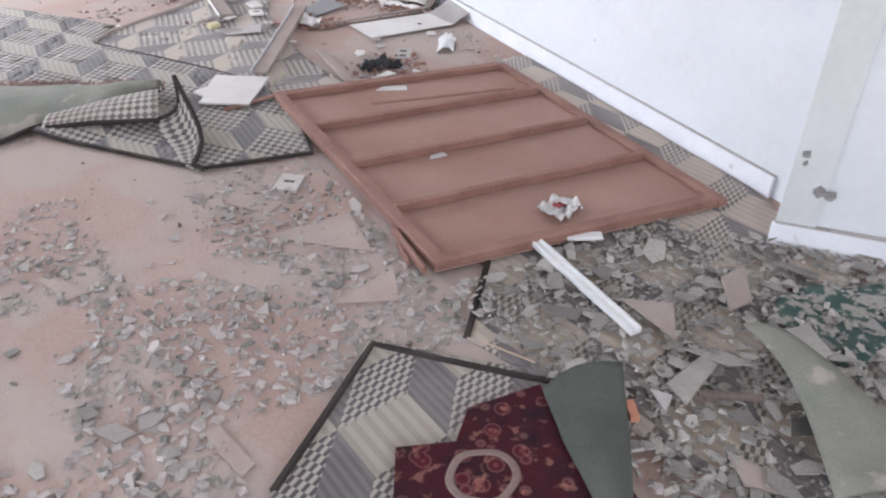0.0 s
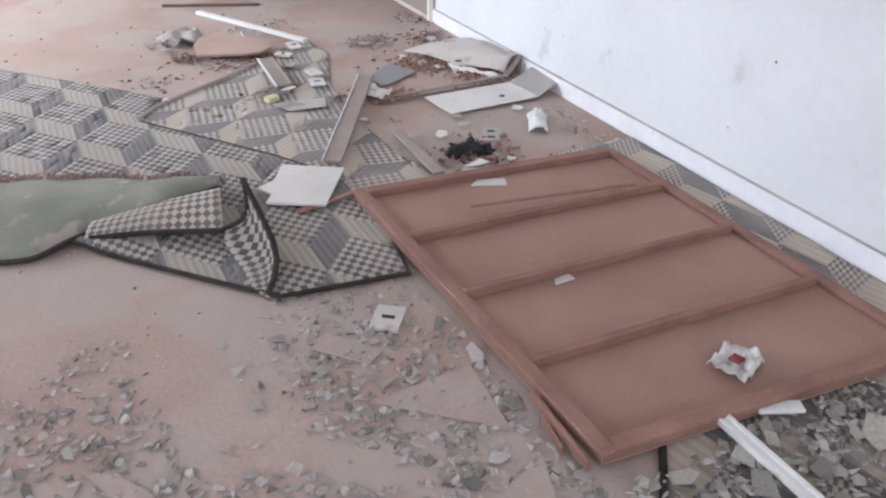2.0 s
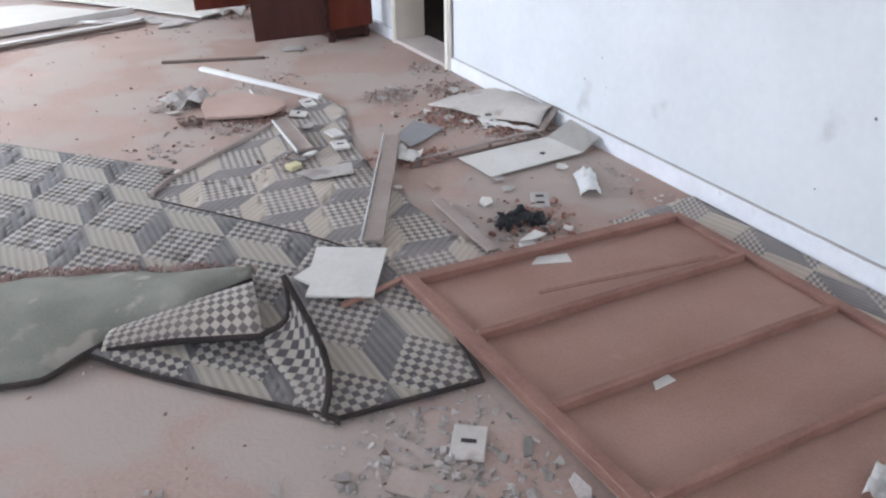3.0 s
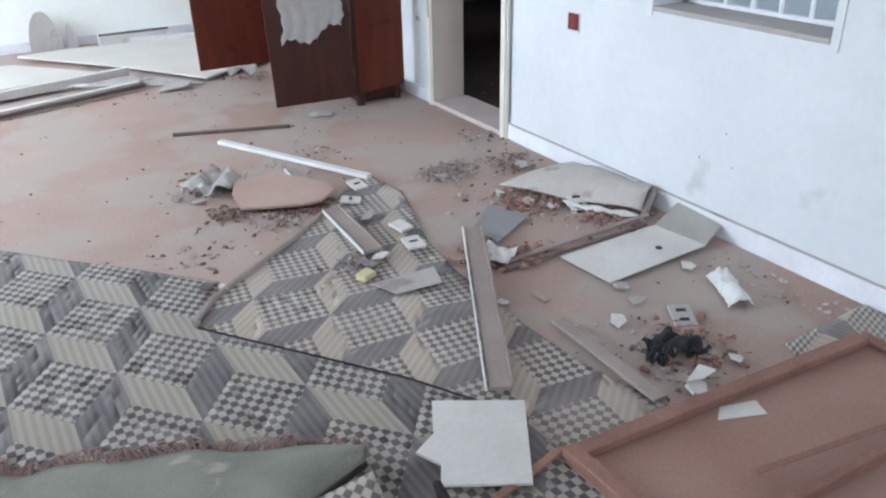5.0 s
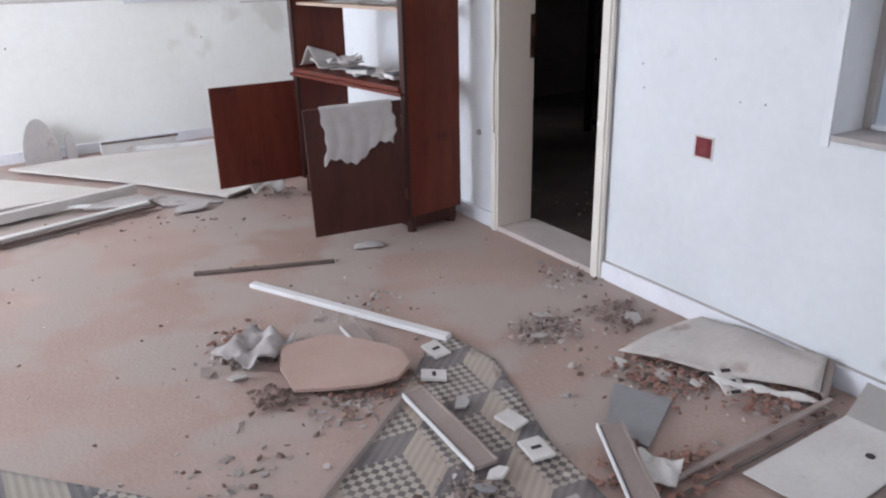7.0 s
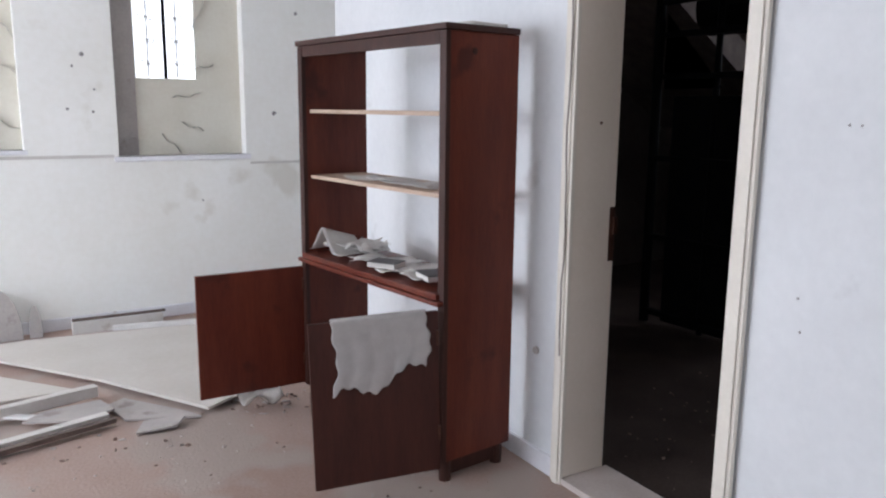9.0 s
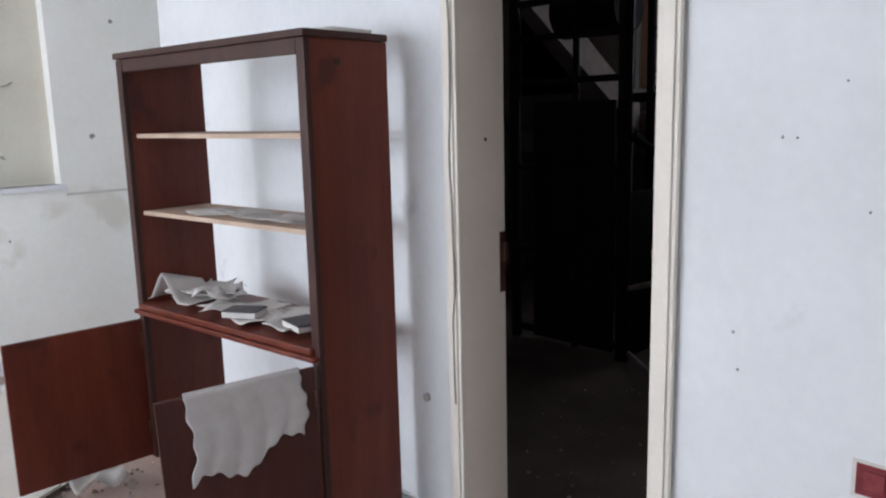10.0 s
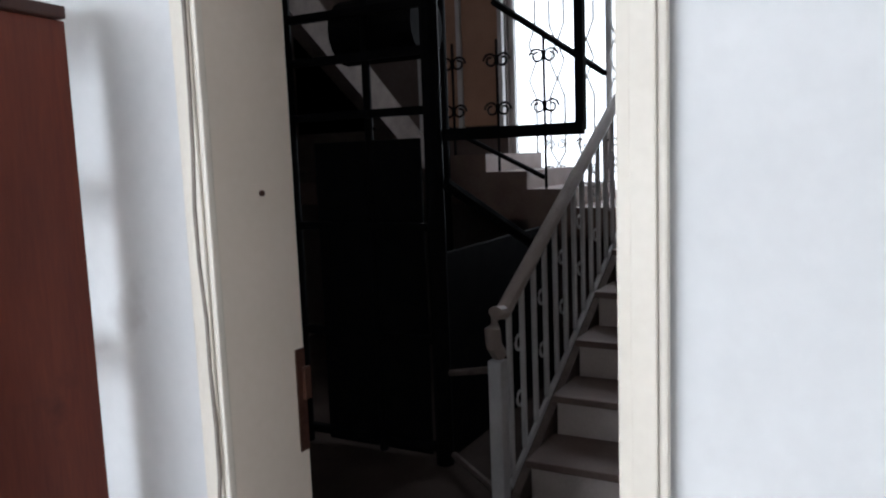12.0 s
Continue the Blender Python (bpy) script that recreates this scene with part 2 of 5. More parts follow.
BACKING = mat("grey_green_rug_backing", (0.16, 0.16, 0.13), (0.26, 0.25, 0.21), 0.95, 5, 160, 0.3, stain=(0.33, 0.29, 0.25), stain_at=0.6)
DARKBACK = mat("dark_green_rug_backing", (0.055, 0.06, 0.05), (0.1, 0.105, 0.09), 0.95, 5, 160, 0.2, stain=(0.4, 0.38, 0.35), stain_at=0.7)
EDGING = mat("dark_rug_binding", (0.022, 0.018, 0.016), (0.06, 0.045, 0.04), 0.95, 10, 160, 0.3)
FRINGE = mat("brown_rug_fringe", (0.22, 0.14, 0.12), (0.33, 0.23, 0.2), 0.95, 10, 160, 0.3)
CHECK = woven("checked_carpet", (0.04, 0.037, 0.044), (0.37, 0.33, 0.275), "check", amount=0.2)
STRIPE = woven("cream_carpet", (0.35, 0.31, 0.245), (0.27, 0.235, 0.19), "stripe", amount=0.2)
GREYSTRIPE = woven("grey_carpet", (0.12, 0.112, 0.112), (0.075, 0.07, 0.07), "stripe", amount=0.2)
CHECKD = woven("dusty_checked_carpet", (0.075, 0.065, 0.065), (0.46, 0.4, 0.33), "check", amount=0.3)
STRIPED = woven("dusty_cream_carpet", (0.48, 0.4, 0.31), (0.4, 0.33, 0.26), "stripe", amount=0.3)
GREYSTRIPED = woven("dusty_grey_carpet", (0.15, 0.135, 0.132), (0.105, 0.095, 0.093), "stripe", amount=0.25)
PERSIAN = persian("dark_red_medallion_carpet")
HOLE = mat("chipped_hole", (0.2, 0.185, 0.175), (0.33, 0.31, 0.3), 0.95, 30, 90, 0.3)
SMUDGE = mat("soot_smear", (0.3, 0.29, 0.27), (0.42, 0.4, 0.37), 0.95, 30, 90, 0.1)
CRACK = mat("dark_crack", (0.2, 0.17, 0.15), (0.28, 0.24, 0.21), 0.9, 30, 90, 0.1)
NICHE = mat("cream_window_board", (0.64, 0.6, 0.5), (0.72, 0.69, 0.6), 0.8, 3, 40, 0.05)
HARDWARE = mat("brown_lock_metal", (0.08, 0.035, 0.025), (0.14, 0.065, 0.045), 0.4, 20, 80, 0.05, 0.6, 0.5)
glass = bpy.data.materials.new("window_glass")
glass.use_nodes = True
gp = glass.node_tree.nodes["Principled BSDF"]
gp.inputs["Transmission Weight"].default_value, gp.inputs["Roughness"].default_value, gp.inputs["IOR"].default_value = 1.0, 0.02, 1.1
glow = bpy.data.materials.new("bright_overcast_sky")
glow.use_nodes = True
gp = glow.node_tree.nodes["Principled BSDF"]
gp.inputs["Base Color"].default_value = (0.8, 0.8, 0.8, 1)
gp.inputs["Emission Color"].default_value, gp.inputs["Emission Strength"].default_value = (0.96, 0.98, 1, 1), 3.0


# ---- mesh helpers ----
def link(name, bm, material, parent=None, label=""):
    me = bpy.data.meshes.new(name)
    bmesh.ops.recalc_face_normals(bm, faces=bm.faces)
    bm.to_mesh(me)
    bm.free()
    for m in material if isinstance(material, (list, tuple)) else [material]:
        me.materials.append(m)
    ob = new(name, me)
    if parent:
        ob.parent = parent
    if label:
        ob["label"] = label
    return ob


def part(name, bm, material, parent, label=""):
    return link(name, bm, material, parent, label)


def empty(name, m, label, category, group="", kind=""):
    ob = new(name)
    ob.empty_display_size = 0.05
    ob.matrix_world = m
    return tagged(ob, label, category, group, kind)


def box(x0, x1, y0, y1, z0, z1, bevel=0.0, bm=None):
    bm = bm or bmesh.new()
    v = [bm.verts.new((x, y, z)) for z in (z0, z1) for x, y in ((x0, y0), (x1, y0), (x1, y1), (x0, y1))]
    fs = [bm.faces.new([v[i] for i in q]) for q in ((3, 2, 1, 0), (4, 5, 6, 7), (0, 1, 5, 4), (1, 2, 6, 5), (2, 3, 7, 6), (3, 0, 4, 7))]
    if bevel:
        es = list({e for f in fs for e in f.edges})
        bmesh.ops.bevel(bm, geom=es, offset=bevel, segments=2, affect="EDGES", profile=0.6)
    return bm


def prism(points, z0, z1, bm=None, zf=None):
    """A flat plate of any outline between two heights, lifted by zf(x, y)."""
    bm = bm or bmesh.new()
    zf = zf or (lambda x, y: 0)
    lo = [bm.verts.new((x, y, z0 + zf(x, y))) for x, y in points]
    hi = [bm.verts.new((x, y, z1 + zf(x, y))) for x, y in points]
    bm.faces.new(hi)
    bm.faces.new(lo[::-1])
    for i in range(len(points)):
        j = (i + 1) % len(points)
        bm.faces.new((lo[i], lo[j], hi[j], hi[i]))
    return bm


def tube(points, r, sides=8, bm=None, flat=1.0):
    """A round bar along points."""
    bm = bm or bmesh.new()
    pts = [Vector(p) for p in points]
    rings = []
    for i, p in enumerate(pts):
        d = (pts[min(i + 1, len(pts) - 1)] - pts[max(i - 1, 0)]).normalized()
        side = d.cross(Vector((0, 0, 1)) if abs(d.z) < 0.9 else Vector((1, 0, 0))).normalized()
        up = side.cross(d)
        rings.append([bm.verts.new(p + r * (math.cos(a) * side + flat * math.sin(a) * up)) for a in (2 * math.pi * k / sides for k in range(sides))])
    for a, b in zip(rings, rings[1:]):
        for k in range(sides):
            bm.faces.new((a[k], a[(k + 1) % sides], b[(k + 1) % sides], b[k]))
    bm.faces.new(rings[0][::-1])
    bm.faces.new(rings[-1])
    return bm


def sheet(fn, nu, nv, thick=0.002, su=1.0, sv=1.0):
    """A thin curved sheet fn(u, v) with real thickness."""
    bm = bmesh.new()
    uvl = bm.loops.layers.uv.new("UVMap")
    g = [[bm.verts.new(fn(i / nu, j / nv)) for j in range(nv + 1)] for i in range(nu + 1)]
    for i in range(nu):
        for j in range(nv):
            f = bm.faces.new((g[i][j], g[i + 1][j], g[i + 1][j + 1], g[i][j + 1]))
            f.smooth = True
            for lp, (a, b) in zip(f.loops, ((i, j), (i + 1, j), (i + 1, j + 1), (i, j + 1))):
                lp[uvl].uv = (su * a / nu, sv * b / nv)
    bm.normal_update()
    bmesh.ops.solidify(bm, geom=bm.faces[:], thickness=thick)
    return bm


def scroll(cx, cz, r, turns=1.25, flip=1):
    """Points of a flat spiral in the y-z sense, as offsets."""
    return [(flip * (r * (1 - 0.6 * k / 18)) * math.cos(turns * 2 * math.pi * k / 18) + cx, (r * (1 - 0.6 * k / 18)) * math.sin(turns * 2 * math.pi * k / 18) + cz) for k in range(19)]


def structure(name, bm, material, label, category):
    return tagged(link(name, bm, material), label, category, kind="structure")


# ---- the room ----
WX, WT = 2.45, 0.20          # east wall face and thickness
FY = 10.05                     # north wall
CZ = 3.05
structure("floor", prism([(-3.6, -2.6), (WX + WT, -2.6), (WX + WT, 0.4), (WX + WT, 8.93), (3.3, 8.93), (3.3, FY), (-3.6, FY)], -0.12, 0), FLOOR, "dusty pinkish bare screed floor of a damaged room", "floor")
structure("ceiling", box(-3.8, 3.5, -2.8, FY + 0.4, CZ, CZ + 0.15), CEIL, "plain white ceiling", "ceiling")
DY0, DY1, DZ = 5.80, 6.575, 2.09   # doorway
NY0, NY1, NZ0, NZ1 = 3.935, 4.752, 0.842, 2.0  # east window
bm = box(WX, WX + WT, 1.75, NY0, 0, CZ)
box(WX, WX + WT, NY0, NY1, 0, NZ0, bm=bm)
box(WX, WX + WT, NY0, NY1, NZ1, CZ, bm=bm)
box(WX, WX + WT, NY1, DY0 - 0.022, 0, CZ, bm=bm)
box(WX, WX + WT, DY0 - 0.022, DY1 + 0.022, DZ + 0.022, CZ, bm=bm)
box(WX, WX + WT, DY1 + 0.022, 8.93, 0, CZ, bm=bm)
wall_east = structure("wall_east", bm, WALL, "white painted wall greyed for shade, pitted with small holes", "wall")
structure("wall_recess", box(WX + WT, 3.3, 8.77, 8.93, 0, CZ), WALL, "white painted return wall", "wall")
structure("wall_recess_end", box(3.3, 3.45, 8.77, FY, 0, CZ), WALL, "white painted return wall", "wall")
# splayed wall end beside the first steps of the walk
structure("wall_splayed", prism([(WX + WT, 1.75), (WX + WT, 1.97), (WX, 1.97), (2.045, 1.72), (2.9, 0.80), (3.6, 0.0), (3.75, 0.15)], 0, CZ), WALL, "white splayed wall end with scuffed paint", "wall")
sd = Vector((0.8, -0.9, 0)).normalized()
sn = Vector((-sd.y, sd.x, 0)) * -1
if sn.x > 0:
    sn = -sn


def splay(a, b, out, z0, z1):
    p, q = Vector((2.045, 1.72, 0)) + sd * a, Vector((2.045, 1.72, 0)) + sd * b
    return prism([(p.x, p.y), (q.x, q.y), (q.x + sn.x * out, q.y + sn.y * out), (p.x + sn.x * out, p.y + sn.y * out)], z0, z1)


structure("trim_splayed", splay(0.0, 0.12, 0.012, 0.092, CZ - 0.02), GREYTRIM, "grey-white painted board with chipped paint", "trim")
structure("baseboard_splayed", splay(-0.01, 1.6, 0.022, 0, 0.085), BASE, "white skirting board", "skirting")
# Grey strip that draws the groove's shadow and dirt above the skirting.
structure("trim_splayed_shadow_line", splay(0.0, 1.6, 0.016, 0.0855, 0.0915), SHEETG, "grey strip drawn for the shadowed, dirty groove above the skirting", "trim")
structure("wall_southeast", box(3.6, 3.75, -2.6, 0.15, 0, CZ), WALL, "plain white wall", "wall")
structure("floor_southeast", prism([(WX + WT, -2.6), (3.6, -2.6), (3.6, 0.1), (WX + WT, 1.1)], -0.12, -0.001), FLOOR, "dusty pinkish bare screed floor", "floor")


def wall_with_openings(name, fixed, a0, a1, axis, thick, opens, material, label):
    bm = bmesh.new()
    at = a0
    put = (lambda s, e, z0, z1: box(fixed, fixed + thick, s, e, z0, z1, bm=bm)) if axis == "y" else (lambda s, e, z0, z1: box(s, e, fixed, fixed + thick, z0, z1, bm=bm))
    for s, e, z0, z1 in opens:
        put(at, s, 0, CZ)
        put(s, e, 0, z0)
        put(s, e, z1, CZ)
        at = e
    put(at, a1, 0, CZ)
    return structure(name, bm, material, label, "wall")


wall_with_openings("wall_west", -3.8, -2.8, FY + 0.4, "y", 0.24, [(-0.6, 3.0, 0.85, 2.65), (6.4, 9.8, 0.85, 2.65)], WALL, "white wall with large window openings")
# The south wall is unseen; its opening is added for the fill lamp.
wall_with_openings("wall_south", -2.8, -3.8, 3.75, "x", 0.24, [(-1.2, 1.6, 0.85, 2.65)], WALL, "unseen white wall with an added window opening")
FWX0, FWX1, FWZ0, FWZ1 = 1.43, 2.325, 1.17, 2.6
wall_with_openings("wall_north", FY, -3.8, 3.45, "x", 0.34, [(-0.04, 0.854, 1.225, FWZ1), (FWX0, FWX1, FWZ0, FWZ1)], FARWALL, "off-white wall with stains and pits, lightened for the light it gets")
structure("trim_ledge", box(-3.5, FWX0 - 0.034, FY - 0.008, FY, 1.165, 1.185), SHEETW, "thin plaster line on the wall", "trim")
structure("trim_ledge_short", box(FWX1 + 0.03, 3.28, FY - 0.008, FY, 1.095, 1.11), SHEETW, "thin plaster line on the wall", "trim")

# north window: boarded recess with a barred pane above
win = empty("window_1", pose(FWX0, FY, FWZ0), "boarded window recess with smeared cream board and barred pane", "window", kind="structure")
ww, wh = FWX1 - FWX0, FWZ1 - FWZ0
px0, px1, pz0 = 0.16, 0.58, 0.54
bm = box(0, ww, 0.10, 0.14, 0, pz0)
box(px1, ww, 0.10, 0.14, pz0, wh, bm=bm)
box(0, px0, 0.10, 0.14, pz0, wh, bm=bm)
part("board", bm, NICHE, win, "cream board smeared with dark streaks")
part("window_sill", box(-0.03, ww + 0.03, -0.03, 0.10, -0.035, 0.0, 0.006), BASE, win)
part("side_board", box(0.0, 0.15, 0.088, 0.0995, 0, wh), SHEETG, win, "grey side board")
pane = part("pane", box(px0, px1, 0.115, 0.121, pz0, wh), glass, win)
pane.visible_shadow = False
bm = box(px0 + 0.19, px0 + 0.215, 0.09, 0.098, pz0, wh)
part("mullion", bm, IRON, win)
for k in range(2):
    bm = bmesh.new()
    x = px0 + 0.1 + k * 0.2
    for j in range(5):
        for f in (1, -1):
            tube([(x + f * 0.03 + dx, 0.16, pz0 + 0.1 + j * 0.16 + dz) for dx, dz in scroll(0, 0, 0.028, 1.2, f)], 0.004, 5, bm)
    tube([(x, 0.16, pz0 + 0.01), (x, 0.16, wh - 0.01)], 0.006, 6, bm)
    part("grille_scroll", bm, RAILPAINT, win)
rs = random.Random(4)
for k, (x, z, w, tilt) in enumerate(((0.5, 0.42, 0.2, 0.03), (0.53, 0.2, 0.16, -0.05), (0.38, 0.08, 0.13, -0.12), (0.1, 0.12, 0.15, -0.02), (0.6, 0.62, 0.2, 0.05), (0.6, 0.98, 0.1, 0.2))):
    pts = [(x + w * (i / 8 - 0.5), 0.0985, z + tilt * (i / 8 - 0.5) + 0.012 * math.sin(i * 1.1 + k)) for i in range(9)]
    part("smear", tube(pts, 0.021, 8, flat=0.05), SMUDGE, win)
nook = empty("window_4", pose(-0.04, FY, 1.225), "boarded window recess closed by a smeared cream board", "window", kind="structure")
part("board", box(0.0, 0.894, 0.10, 0.14, 0, FWZ1 - 1.225), NICHE, nook, "cream board smeared with dark streaks")
part("window_sill", box(-0.02, 0.914, -0.02, 0.099, -0.03, 0.0, 0.006), BASE, nook)
for k, (x, z, w, tilt) in enumerate(((0.82, 0.16, 0.16, -0.09), (0.8, 0.55, 0.2, -0.12), (0.5, 0.35, 0.22, 0.06), (0.85, 0.78, 0.12, -0.15))):
    part("smear", tube([(x + w * (i / 8 - 0.5), 0.0985, z + tilt * (i / 8 - 0.5) + 0.012 * math.sin(i * 1.1 + k)) for i in range(9)], 0.02, 8, flat=0.05), SMUDGE, nook)
structure("backdrop_north", box(0.2, 3.4, FY + 1.6, FY + 1.65, 0.2, 4.2), glow, "bright overcast sky beyond the window", "sky")

# skirting along the east wall
structure("baseboard_east", box(WX - 0.018, WX, 1.93, DY0 - 0.04, 0, 0.085, 0.004), BASE, "dusty white skirting board", "skirting")
structure("baseboard_east_far", box(WX - 0.018, WX, DY1 + 0.07, 8.91, 0, 0.085, 0.004), BASE, "dusty white skirting board", "skirting")
structure("baseboard_north", box(-3.5, 3.28, FY - 0.018, FY, 0, 0.085, 0.004), BASE, "dusty white skirting board", "skirting")

# Same grey strip on the east wall: groove shadow and dirt as colour.
structure("trim_skirting_shadow_line", box(WX - 0.013, WX, 1.93, DY0 - 0.046, 0.0855, 0.090), SHEETG, "grey strip drawn for the shadowed, dirty groove above the skirting", "trim")

# doorway lining, trim, threshold
door = empty("door_1", pose(WX, DY0, 0), "open doorway with cream painted lining and architrave", "doorway", kind="structure")
W = DY1 - DY0
part("jamb", box(-0.01, WT + 0.006, W - 0.0, W + 0.02, 0, DZ), JAMB, door, "beige jamb with brown strike plate")
part("jamb", box(-0.01, WT + 0.03, -0.02, 0.022, 0, DZ), CREAM, door)
part("head", box(-0.01, WT + 0.03, 0.022, W, DZ - 0.03, DZ + 0.02), CREAM, door)
for y0, y1 in ((-0.045, 0.022), (W - 0.005, W + 0.06)):
    bm = box(-0.028, -0.0105, y0, y1, 0, DZ + 0.07, 0.004)
    box(-0.036, -0.029, y0 + 0.012, y1 - 0.02, 0, DZ + 0.06, 0.003, bm=bm)
    part("architrave", bm, CREAM, door)
part("architrave", box(-0.028, -0.0105, 0.023, W - 0.006, DZ - 0.01, DZ + 0.07, 0.004), CREAM, door)
part("threshold", box(-0.02, WT + 0.03, 0.022, W, 0, 0.028, 0.004), STEP, door, "worn stone threshold")
bm = box(WT - 0.022, WT + 0.004, W - 0.004, W - 0.0005, 0.92, 1.14)
part("strike_plate", bm, HARDWARE, door, "brown metal strike plate")
part("latch_tab", box(WT - 0.008, WT + 0.012, W - 0.012, W - 0.004, 1.03, 1.1, 0.002), HARDWARE, door)
cr = random.Random(9)
part("crack", tube([(-0.0365, W + 0.016 + 0.006 * math.sin(k * 0.9) + cr.uniform(-0.003, 0.003), 0.55 + k * 0.1) for k in range(16)], 0.0045, 5), CRACK, door, "long split along the architrave")
part("nail_hole", tube([(0.112, W + 0.004, 1.47), (0.112, W - 0.004, 1.47)], 0.006, 8), HARDWARE, door)

# east window: opening into the side room
win2 = empty("window_2", pose(WX, NY0, NZ0), "internal window with white bent bars and grey frame", "window", kind="structure")
ww2, wh2 = NY1 - NY0, NZ1 - NZ0
part("window_sill", box(-0.006, WT, 0.001, ww2 - 0.001, -0.008, 0.012, 0.003), SHEETG, win2, "dusty grey sill")
for y0, y1, z0, z1 in ((-0.035, -0.002, -0.03, wh2 + 0.035), (ww2 + 0.002, ww2 + 0.035, -0.03, wh2 + 0.035), (0, ww2, wh2 + 0.002, wh2 + 0.035)):
    part("surround", box(-0.005, -0.0005, y0, y1, z0, z1, 0.002), WALL, win2, "chipped white plaster surround")
for y0, y1 in ((0.001, 0.03), (ww2 - 0.03, ww2 - 0.001)):
    part("window_frame", box(0.165, 0.198, y0, y1, 0.013, wh2, 0.004), SHEETG, win2)
part("window_frame", box(0.165, 0.198, 0.031, ww2 - 0.031, wh2 - 0.035, wh2 - 0.001, 0.004), SHEETG, win2)
part("bottom_rail", box(0.165, 0.198, 0.031, ww2 - 0.031, 0.013, 0.03, 0.004), BASE, win2)
for k in range(6):
    y = 0.075 + k * 0.13
    pts = [(0.18, y, 0.025), (0.18, y, 0.2), (0.18, y + 0.015, 0.28), (0.18, y + 0.04, 0.34), (0.18, y + 0.04, 0.75), (0.18, y + 0.015, 0.82), (0.18, y, 0.9), (0.18, y, wh2 - 0.03)]
    part("bar", tube(pts, 0.015, 8), BASE, win2, "white bent iron bar")

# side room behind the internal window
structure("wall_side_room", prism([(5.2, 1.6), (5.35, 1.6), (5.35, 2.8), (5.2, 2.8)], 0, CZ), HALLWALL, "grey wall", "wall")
# Unseen wall; its opening is made up to hold the fill lamp.
bm = box(5.2, 5.35, 2.8, 4.4, 0, 1.0)
box(5.2, 5.35, 2.8, 4.4, 2.4, CZ, bm=bm)
box(5.2, 5.35, 4.4, 5.1, 0, CZ, bm=bm)
structure("wall_side_room_east", bm, WALL, "unseen pale wall with an opening added for fill light", "wall")
structure("wall_side_room_south", box(WX - 0.05, 5.35, 1.94, 2.06, 0, CZ), WALL, "pale wall", "wall")
structure("wall_side_room_north", box(WX + 0.05, 8.2, 5.1, 5.22, 0, 5.6), HALLWALL, "partition wall in plaster darkened for the dim hall", "wall")
structure("wall_side_room_lining", box(WX + WT + 0.03, 5.19, 5.075, 5.098, 0, CZ), WALL, "pale bluish painted wall of the side room", "wall")
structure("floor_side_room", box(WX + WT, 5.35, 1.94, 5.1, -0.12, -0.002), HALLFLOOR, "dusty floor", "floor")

lk = empty("lock_case", pose(3.06, 5.074, 0.89), "black metal lock with bent rod on the pale wall", "lock")
part("case", box(-0.018, 0.018, -0.03, 0, -0.08, 0.05, 0.006), IRON, lk)
part("rod", tube([(-0.01, -0.02, 0.05), (0.02, -0.03, 0.08), (0.12, -0.03, 0.09), (0.26, -0.03, 0.12)], 0.006, 6), IRON, lk)

# ---- stair hall ----
HX = 7.7
structure("floor_hall", box(WX + WT, HX, 5.22, 9.9, -0.12, -0.002), HALLFLOOR, "dusty stair hall floor, the dimness put into its dark colour", "floor")
structure("wall_hall_north", box(3.45, 8.2, 9.75, 9.9, 0, 5.6), HALLWALL, "stair hall plaster wall, the dimness put into its dark colour", "wall")
structure("wall_hall_west", box(WX + WT - 0.12, WX + WT, 5.22, 8.77, CZ + 0.15, 5.6), HALLWALL, "plaster wall darkened for the dim hall", "wall")
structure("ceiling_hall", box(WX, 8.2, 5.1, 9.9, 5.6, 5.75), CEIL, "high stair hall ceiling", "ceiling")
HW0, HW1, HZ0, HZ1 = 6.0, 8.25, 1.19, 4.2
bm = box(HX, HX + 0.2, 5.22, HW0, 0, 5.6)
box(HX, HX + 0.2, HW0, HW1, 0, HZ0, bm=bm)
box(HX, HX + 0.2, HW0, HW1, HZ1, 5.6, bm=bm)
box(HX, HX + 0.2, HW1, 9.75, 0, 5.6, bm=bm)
structure("wall_hall_east", bm, HALLWALL, "plaster wall darkened for the dim hall, around a tall stair window", "wall")
structure("backdrop_east", box(HX + 2.0, HX + 2.05, 3.0, 11.5, 0.0, 7.0), glow, "bright overcast sky beyond the stair window", "sky")
win3 = empty("window_3", pose(HX, HW0, HZ0), "tall bright stair window behind an ornamental white grille", "window", kind="structure")
w3, h3 = HW1 - HW0, HZ1 - HZ0
part("window_sill", box(-0.14, 0.2, -0.02, w3 + 0.02, -0.04, 0.0, 0.005), STEP, win3)
for y in (0.0, 0.66, 1.34, w3 - 0.05):
    part("window_frame", box(0.06, 0.12, y, y + 0.05, 0, h3), RAILPAINT, win3)
for k in range(16):
    y = 0.08 + k * 0.127
    bm = bmesh.new()
    f = 1 if k % 2 else -1
    zs = [0, 0.14, 0.24, 0.34, 0.8, 0.95, 1.1, 1.25, 1.4, 2.0, 2.15, 2.3, h3]
    off = [0, 0, 0.06, 0, 0, 0.06, 0, 0.06, 0, 0, 0.06, 0, 0]
    tube([(0.02, y + f * o, z) for z, o in zip(zs, off)], 0.009, 6, bm)
    part("grille_bar", bm, RAILPAINT, win3)
for k in range(7):
    y = 0.2 + k * 0.27
    for f in (1, -1):
        for zz in (0.18, 0.4):
            part("grille_scroll", tube([(0.03, y + f * 0.05 + dy, zz + dz) for dy, dz in scroll(0, 0, 0.045, 1.3, f)], 0.007, 5), IRON, win3)

